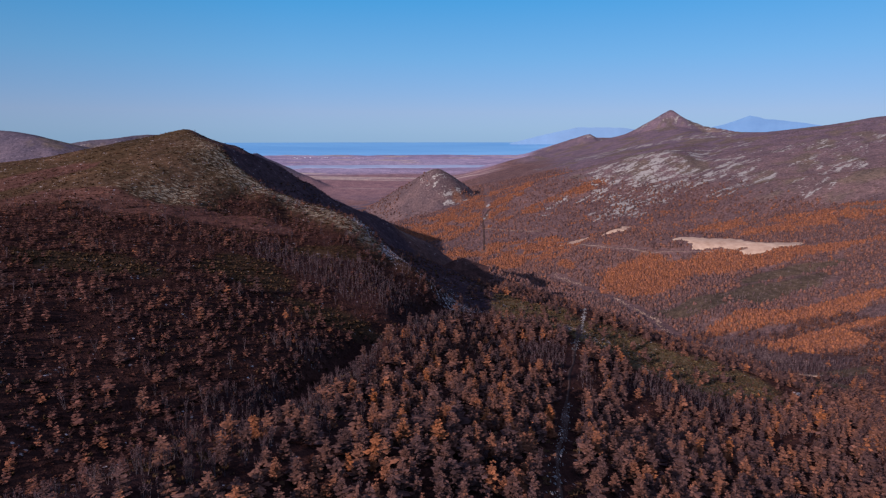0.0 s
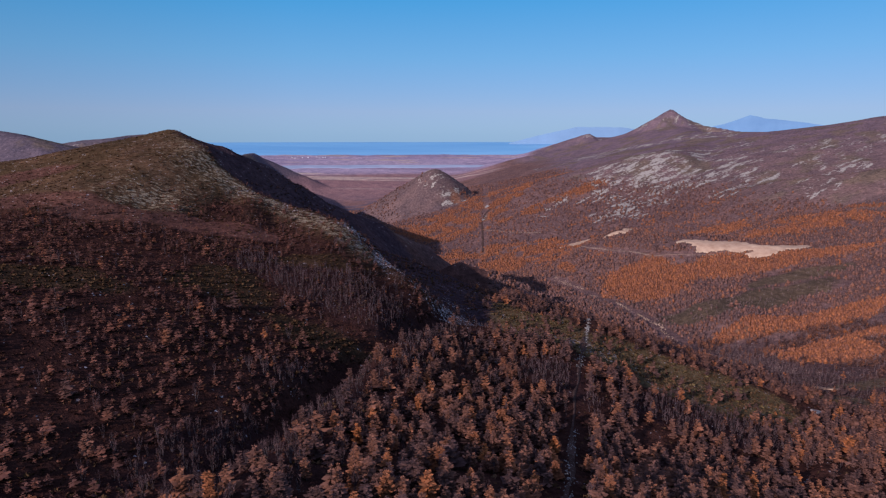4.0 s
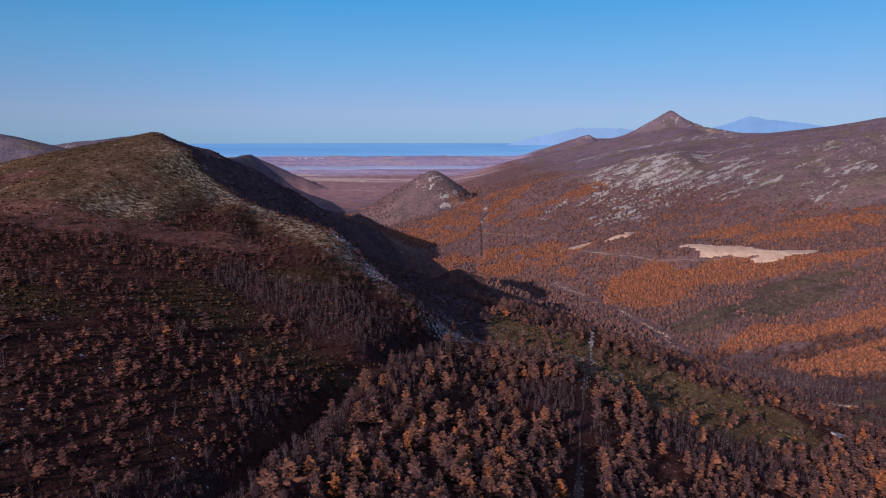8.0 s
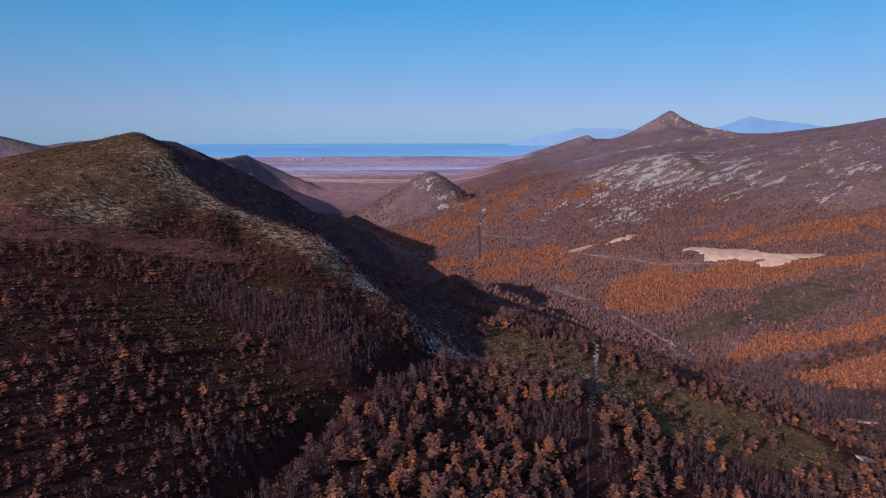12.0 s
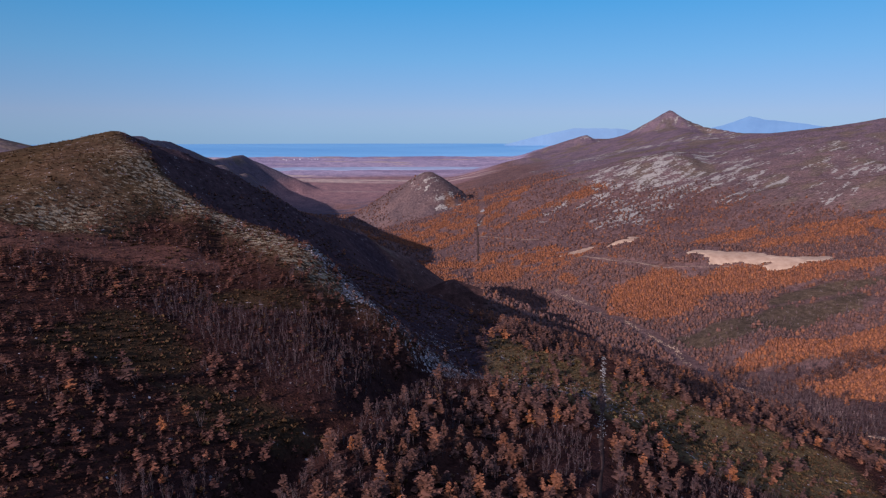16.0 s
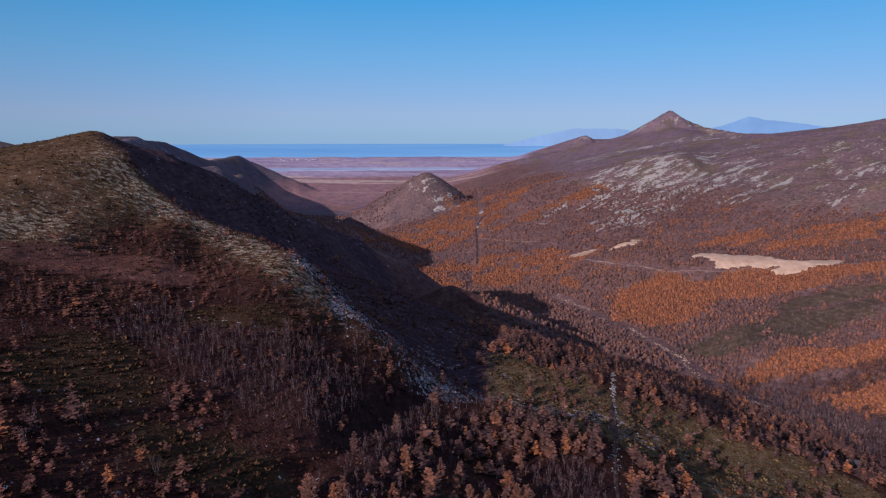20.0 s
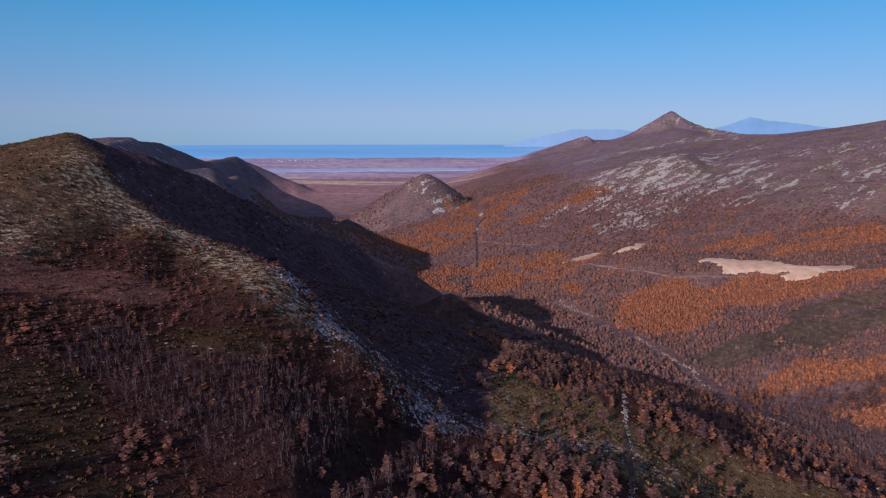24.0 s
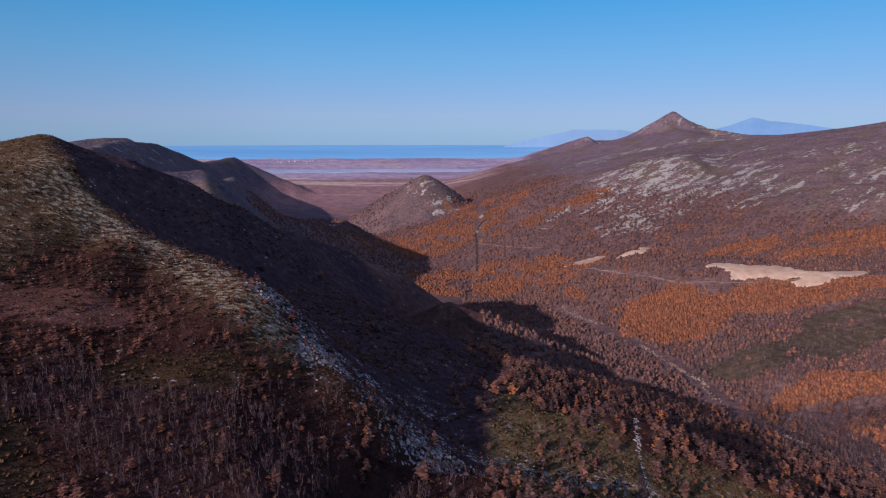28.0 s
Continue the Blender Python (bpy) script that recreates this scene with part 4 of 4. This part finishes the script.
near = scatter(rng, -420, 470, 90, 700, 4.3, lambda x, y, z, c: wood_share(x, y, z, c) * (1 - c["gold"]) * (1 - 0.97 * on_hill(x, y)))
mine = np.flatnonzero(own(near[0], near[1]))
mine = mine[rng.permutation(len(mine))[:290]]
rest = np.ones(len(near[0]), bool)
rest[mine] = False
larch_places = thin(near, mine)
others = thin(near, rest)
close = others[1] < 300 + 0 * others[0]
sow(rng, "larch_wood", NEAR_LARCH, thin(others, close), 4.6, 8.0, [BARK, LARCH_BROWN], "brown autumn larch wood on the spur", "wood", 1.0, (0, 0.97))
sow(rng, "larch_wood", MID_LARCH, thin(others, ~close), 4.4, 7.6, [BARK, LARCH_BROWN], "brown autumn larch wood on the valley side of the spur", "wood", 1.05, (0, 0.97))
low = scatter(rng, -420, 60, 90, 640, 3.3, lambda x, y, z, c: 0.80 * on_hill(x, y) * step(3, 5, along(GULLY[:-2], x, y)[0]) * (1 - c["alpine"]) * (1 - 0.85 * c["pine"]) * (1 - 0.9 * c["red"]) * (1 - 0.8 * c["birch"]) * (1 - 0.95 * c["shady"]) * 0.75 * step(0.25, 0.5, c["n2"] + 0.2 * (c["n1"] - 0.4)))
sow(rng, "hill_larch_wood", HILL_LARCH, low, 1.7, 4.3, [BARK, LARCH_HILL], "low dense dark red-brown larches on the hill slope", "wood", 1.05, (0, 1))

# scattered larches and heath of the upper slope
up = scatter(rng, -420, 60, 200, 700, 4.8, lambda x, y, z, c: np.where((x < 60), (0.22 + 0.40 * step(-170, -110, x)) * (1 - step(122, 136, z)) * np.clip(c["alpine"] + c["shady"] * 0.5, 0, 1) * step(0.35, 0.6, c["n2"]), 0))
sow(rng, "larch_scrub", MID_LARCH, up, 1.6, 3.2, [BARK, LARCH_HILL], "small stunted larches below the open hilltop", "trees", 1.2, (0, 0.95))

on_knoll = scatter(rng, 20, 240, 360, 580, 3.4, lambda x, y, z, c: 0.20 * c["knoll"] * step(0.42, 0.60, c["n2"]))
sow(rng, "larch_scrub", MID_LARCH, on_knoll, 1.3, 3.0, [BARK, LARCH_BROWN], "small reddish larches among dwarf pine on the knoll", "trees", 1.3, (0.1, 0.97))

# golden stands and the brown wood of the valley
for a, b, gap, forms in ((440, 1000, 2.6, FAR_LARCH), (1000, 2300, 4.4, FAR_LARCH)):
    sow(rng, "golden_larch_stand", forms, scatter(rng, -450, 1300, a, b, gap, gold_share), 3.6, 5.4, [LARCH_GOLD], "stand of orange autumn larches on the valley floor", "wood", 1.15 if a < 1000 else 1.5, (0, 1), 0.4)
sow(rng, "valley_larch_wood", FAR_LARCH, scatter(rng, 60, 1100, 700, 1250, 3.9, lambda x, y, z, c: 0.8 * wood_share(x, y, z, c) * (1 - c["gold"])), 2.8, 5.8, [LARCH_DULL], "brown larch wood on the valley sides", "wood", 1.3)
sow(rng, "valley_larch_wood", FAR_LARCH, scatter(rng, -450, 1500, 1250, 2500, 8.5, lambda x, y, z, c: 0.75 * wood_share(x, y, z, c) * (1 - c["gold"])), 4.0, 6.0, [LARCH_DULL], "brown larch wood far down the valley", "wood", 1.5)

# bare birches and alders
birches = scatter(rng, -300, 470, 90, 720, 3.0, lambda x, y, z, c: np.clip(0.80 * c["birch"] * np.where(y < 450, 1.0, 0.55) + 0.28 * mixed(x, y, c) + 0.03 * np.where((y < 430) & (x < 0), 1, 0) * step(0.35, 0.55, c["n1"]) + 0.06 * wood_share(x, y, z, c) * step(0.4, 0.55, c["n1"]), 0, 1) * (1 - c["alpine"]) * (1 - c["pine"]) * (1 - 0.9 * c["shady"]) * (1 - 0.9 * c["knoll"]) * step(3.0, 6.0, along(GULLY[:-2], x, y)[0]) * step(3.0, 5.0, along([(30, 120, 0), (57, 245, 0), (81, 346, 0), (112, 460, 0)], x, y)[0]) * np.where(own(x, y), 0.8, 1))
sow(rng, "birch_wood", MID_BIRCH, birches, 3.6, 6.0, [BIRCH_BARK, TWIGS], "bare mauve-grey birch and alder thicket", "thicket")
sow(rng, "alder_thicket", FAR_BIRCH, scatter(rng, 60, 900, 520, 1300, 4.2, lambda x, y, z, c: 0.75 * (1 - sandy(x, y)) * (1 - c["gold"]) * (1 - 0.72 * c["green"]) * (1 - c["upland"]) * step(0.35, 0.55, c["n1"]) * step(7, 13, along([(285, 590, 0), (268, 660, 0), (265, 734, 0), (258, 795, 0), (240, 850, 0), (228, 908, 0), (210, 985, 0)], x, y)[0])), 3.2, 5.4, [ALDER], "bare grey bushes on the valley floor", "thicket", 1.3)

tall = scatter(rng, 200, 600, 430, 870, 4.4, lambda x, y, z, c: 0.5 * (1 - sandy(x, y)) * (1 - c["gold"]) * (1 - c["green"]) * step(8, 14, along([(285, 590, 0), (268, 660, 0), (265, 734, 0), (258, 795, 0), (240, 850, 0), (228, 908, 0)], x, y)[0]) * (1 - c["knoll"]) * step(0.3, 0.5, c["n1"]) * step(-14, -22, z))
sow(rng, "alder_thicket", MID_BIRCH, tall, 4.0, 6.4, [BIRCH_BARK, ALDER], "tall bare grey alders on the valley floor", "thicket", 1.0)

# low growth
sow(rng, "dwarf_pine", BUSH, scatter(rng, -300, 330, 120, 720, 3.4, lambda x, y, z, c: np.clip(0.75 * c["knoll"] + 0.9 * c["pine"] + 0.30 * step(0.52, 0.62, c["n2"]) * (1 - c["alpine"]) + 0.10 * c["alpine"] + 0.3 * c["shady"] * step(0.5, 0.6, c["n1"]), 0, 1) * step(2.5, 3.5, along([(30, 120, 0), (57, 245, 0), (81, 346, 0), (112, 460, 0)], x, y)[0])), 1.0, 2.0, [PINE], "dark green dwarf pine bushes on the slopes", "bushes", 1.1)
sow(rng, "dwarf_pine", BUSH, scatter(rng, 20, 260, 365, 590, 1.9, lambda x, y, z, c: 0.5 * c["knoll"] * step(1.2, 2.5, along([(98, 405, 0), (104, 430, 0), (112, 460, 0), (124, 510, 0)], x, y)[0])), 0.32, 0.75, [OLIVE], "low olive dwarf pine carpet on the knoll", "bushes", 1.3)
sow(rng, "knoll_heath", TUSSOCK, scatter(rng, 20, 260, 365, 590, 2.2, lambda x, y, z, c: 0.5 * c["knoll"]), 0.5, 1.0, [HEATH], "low brown heath tussocks on the knoll", "heath", 1.3)
sow(rng, "heath", TUSSOCK, scatter(rng, -480, 200, 180, 700, 3.9, lambda x, y, z, c: np.clip(0.42 * c["alpine"] + 0.6 * c["red"] + 0.07 + 0.3 * c["knoll"], 0, 1)), 0.7, 1.5, [HEATH], "low brown heath and lichen tussocks", "heath", 1.3)
sow(rng, "hill_scrub", TUSSOCK, scatter(rng, -330, 40, 90, 560, 2.2, lambda x, y, z, c: 0.85 * np.where(along(GULLY, x, y)[1] > -2, 1, 0) * (1 - 0.8 * c["shady"]) * (1 - 0.7 * step(128, 142, z)) * (1 - 0.6 * c["red"])), 0.6, 1.3, [SCRUB], "dense dark brown scrub on the hill slope", "scrub", 1.1, (0, 1))
sow(rng, "undergrowth", TUSSOCK, scatter(rng, -100, 400, 90, 620, 3.3, lambda x, y, z, c: 0.6 * (1 - c["alpine"]) * (1 - 0.7 * c["knoll"]) * step(2.5, 3.5, along([(30, 120, 0), (57, 245, 0), (81, 346, 0), (112, 460, 0)], x, y)[0])), 0.7, 1.5, [SCRUB], "low brown undergrowth between the larches", "undergrowth", 1.3, (0, 0.7))
sow(rng, "hillside_scrub", TUSSOCK, scatter(rng, 250, 1700, 1150, 2500, 13.0, lambda x, y, z, c: 0.7 * c["upland"]), 1.6, 3.2, [HEATH], "low purple-brown scrub on the mountain slope", "scrub", 1.4, (0, 0.5))

sow(rng, "lichen_cushions", TUSSOCK, scatter(rng, -330, 60, 380, 640, 2.3, lambda x, y, z, c: np.clip(0.85 * near_stones(x, y, z, c)[1] * step(0.52, 0.62, fbm(x * 0.5, y, 5.0, 3, 2)) * (0.3 + 0.7 * step(-230, -150, x)) * (1 - 0.8 * c["shady"]) + 0.3 * near_stones(x, y, z, c)[0] * (1 - c["shady"]), 0, 1)), 0.45, 0.95, [LICHEN], "pale tan lichen cushions on the open hilltop", "lichen", 1.3)

# stones
def spur_share(x, y, z, c):
    scree, _ = near_stones(x, y, z, c)
    return np.clip(0.75 * step(0.30, 0.95, scree) + 0.012 * c["alpine"] + 0.02 * c["knoll"], 0, 1)


track_stones = scatter(rng, 20, 140, 110, 520, 1.3, lambda x, y, z, c: 0.22 * (1 - step(0.6, 1.8, along([(30, 120, 0), (41, 178, 0), (57, 245, 0), (70, 297, 0), (81, 346, 0), (100, 415, 0), (112, 460, 0), (122, 500, 0)], x, y)[0])) * step(0.4, 0.6, c["n2"]))
sow(rng, "track_stones", ROCK, track_stones, 0.15, 0.36, [STONE], "pale loose stones strewn along the dirt track", "stones", 1.0, sink=-0.2, tilt=0.3)
stones = scatter(rng, -330, 180, 330, 640, 1.5, spur_share)
sow(rng, "scree", ROCK, stones, 0.2, 0.62, [STONE], "pale lichen-grey scree blocks on the spur", "stones", 1.0, sink=0.1, tilt=0.3)

# ---- trees that stand as things of their own ----


def part(name, v, f, mat, parent, label=""):
    ob = new(name, mesh_of(name, v, f, [mat]))
    ob.parent = parent
    if label:
        ob["label"] = label
    return ob


def larch(k, mat, label, wide):
    r = np.random.default_rng(40 + k)
    ob = tagged(new("larch_tree"), label, "larch", "larches on the spur")
    part("trunk", *larch_trunk(r, 6), BARK, ob)
    part("crown", *larch_crown(r, 12, 6, wide, 4), mat, ob)
    return ob


def birch(k):
    r = np.random.default_rng(70 + k)
    wood, ends = birch_wood(r, 4, (4, 7))
    ob = tagged(new("birch_tree"), "bare grey birch with forked pale stems among larches", "birch", "birches on the spur")
    part("forked_stem", *wood, BIRCH_BARK, ob)
    part("twig_crown", *birch_twigs(r, ends, 9, 0.007), TWIGS, ob)
    return ob


def plant(models, places, low, high, weights):
    x, y, z = places
    first = set()
    for i in range(len(x)):
        k = int(rng.choice(len(models), p=weights))
        h = float(rng.uniform(low, high))
        m = Matrix.Translation((x[i], y[i], z[i])) @ pose(0, 0, 0, rng.normal(0, 2.5), rng.normal(0, 2.5), rng.uniform(0, 360)) @ Matrix.Diagonal((h * rng.uniform(0.9, 1.15),) * 2 + (h, 1))
        if k not in first:
            first.add(k)
            models[k].matrix_world = m
            continue
        ob = copy_thing(models[k], pose(0, 0, 0))
        ob.matrix_basis = m
    for k in set(range(len(models))) - first:
        for ob in (*models[k].children, models[k]):
            bpy.data.objects.remove(ob)


LARCHES = [larch(k, LARCH_GOLD if k == 5 else LARCH_BROWN, "slender orange larch with a straight trunk" if k == 5 else ("broad brown autumn larch with layered boughs" if k % 2 else "narrow brown autumn larch with ragged boughs"), 0.34 + 0.04 * (k % 3)) for k in range(6)]
plant(LARCHES, larch_places, 5.0, 8.4, [0.19, 0.19, 0.19, 0.19, 0.17, 0.07])
spots = scatter(rng, -70, 80, 120, 330, 6.0, lambda x, y, z, c: np.clip(0.5 * c["birch"] + 0.12, 0, 1) * step(2.5, 4, along([(30, 120, 0), (57, 245, 0), (81, 346, 0)], x, y)[0]))
spots = thin(spots, np.arange(len(spots[0])) < 110)
plant([birch(k) for k in range(4)], spots, 4.2, 6.6, [0.25] * 4)


# ---- blocks on the spur, dwarf pines and young larches on the knoll, each a thing of its own ----


def block(k):
    r = np.random.default_rng(90 + k)
    v, f = boulder(r)
    ob = new("boulder", mesh_of("boulder", v * 0.5, f, [STONE]))
    return tagged(ob, "pale lichen-grey angular block lying on the stony spur", "boulder", "boulders on the spur")


def pine(k):
    r = np.random.default_rng(110 + k)
    ob = tagged(new("dwarf_pine_bush"), "low spreading olive-green dwarf pine on the knoll", "dwarf pine", "dwarf pines on the knoll")
    part("stem", *join([stem((0, 0, -0.1), (0.35 * math.cos(a), 0.35 * math.sin(a), 0.22), 0.04, 0.015, 4) for a in r.uniform(0, 6.28, 4)]), BARK, ob)
    part("crown", *bush(r, 34, 0.55, 0.2), OLIVE, ob)
    return ob


def young_larch(k):
    r = np.random.default_rng(130 + k)
    ob = tagged(new("young_larch"), "young reddish-brown larch among dwarf pines on the knoll", "larch", "young larches on the knoll")
    part("trunk", *larch_trunk(r, 5), BARK, ob)
    part("crown", *larch_crown(r, 9, 5, 0.42, 3), LARCH_BROWN, ob)
    return ob


spots = scatter(rng, -210, 40, 385, 540, 3.0, lambda x, y, z, c: 0.8 * step(0.30, 0.75, near_stones(x, y, z, c)[0]))
plant([block(k) for k in range(6)], thin(spots, rng.permutation(len(spots[0]))[:160]), 0.9, 2.0, [1 / 6] * 6)
spots = scatter(rng, 30, 200, 362, 520, 4.5, lambda x, y, z, c: 0.6 * c["knoll"] * step(3, 5, along([(98, 405, 0), (104, 430, 0), (112, 460, 0), (124, 510, 0)], x, y)[0]))
plant([pine(k) for k in range(5)], thin(spots, rng.permutation(len(spots[0]))[:160]), 1.2, 2.2, [0.2] * 5)
spots = scatter(rng, 30, 200, 362, 540, 5.0, lambda x, y, z, c: 0.5 * c["knoll"] * step(0.4, 0.55, c["n2"]) * step(3, 5, along([(98, 405, 0), (104, 430, 0), (112, 460, 0), (124, 510, 0)], x, y)[0]))
plant([young_larch(k) for k in range(4)], thin(spots, rng.permutation(len(spots[0]))[:80]), 1.7, 3.4, [0.25] * 4)
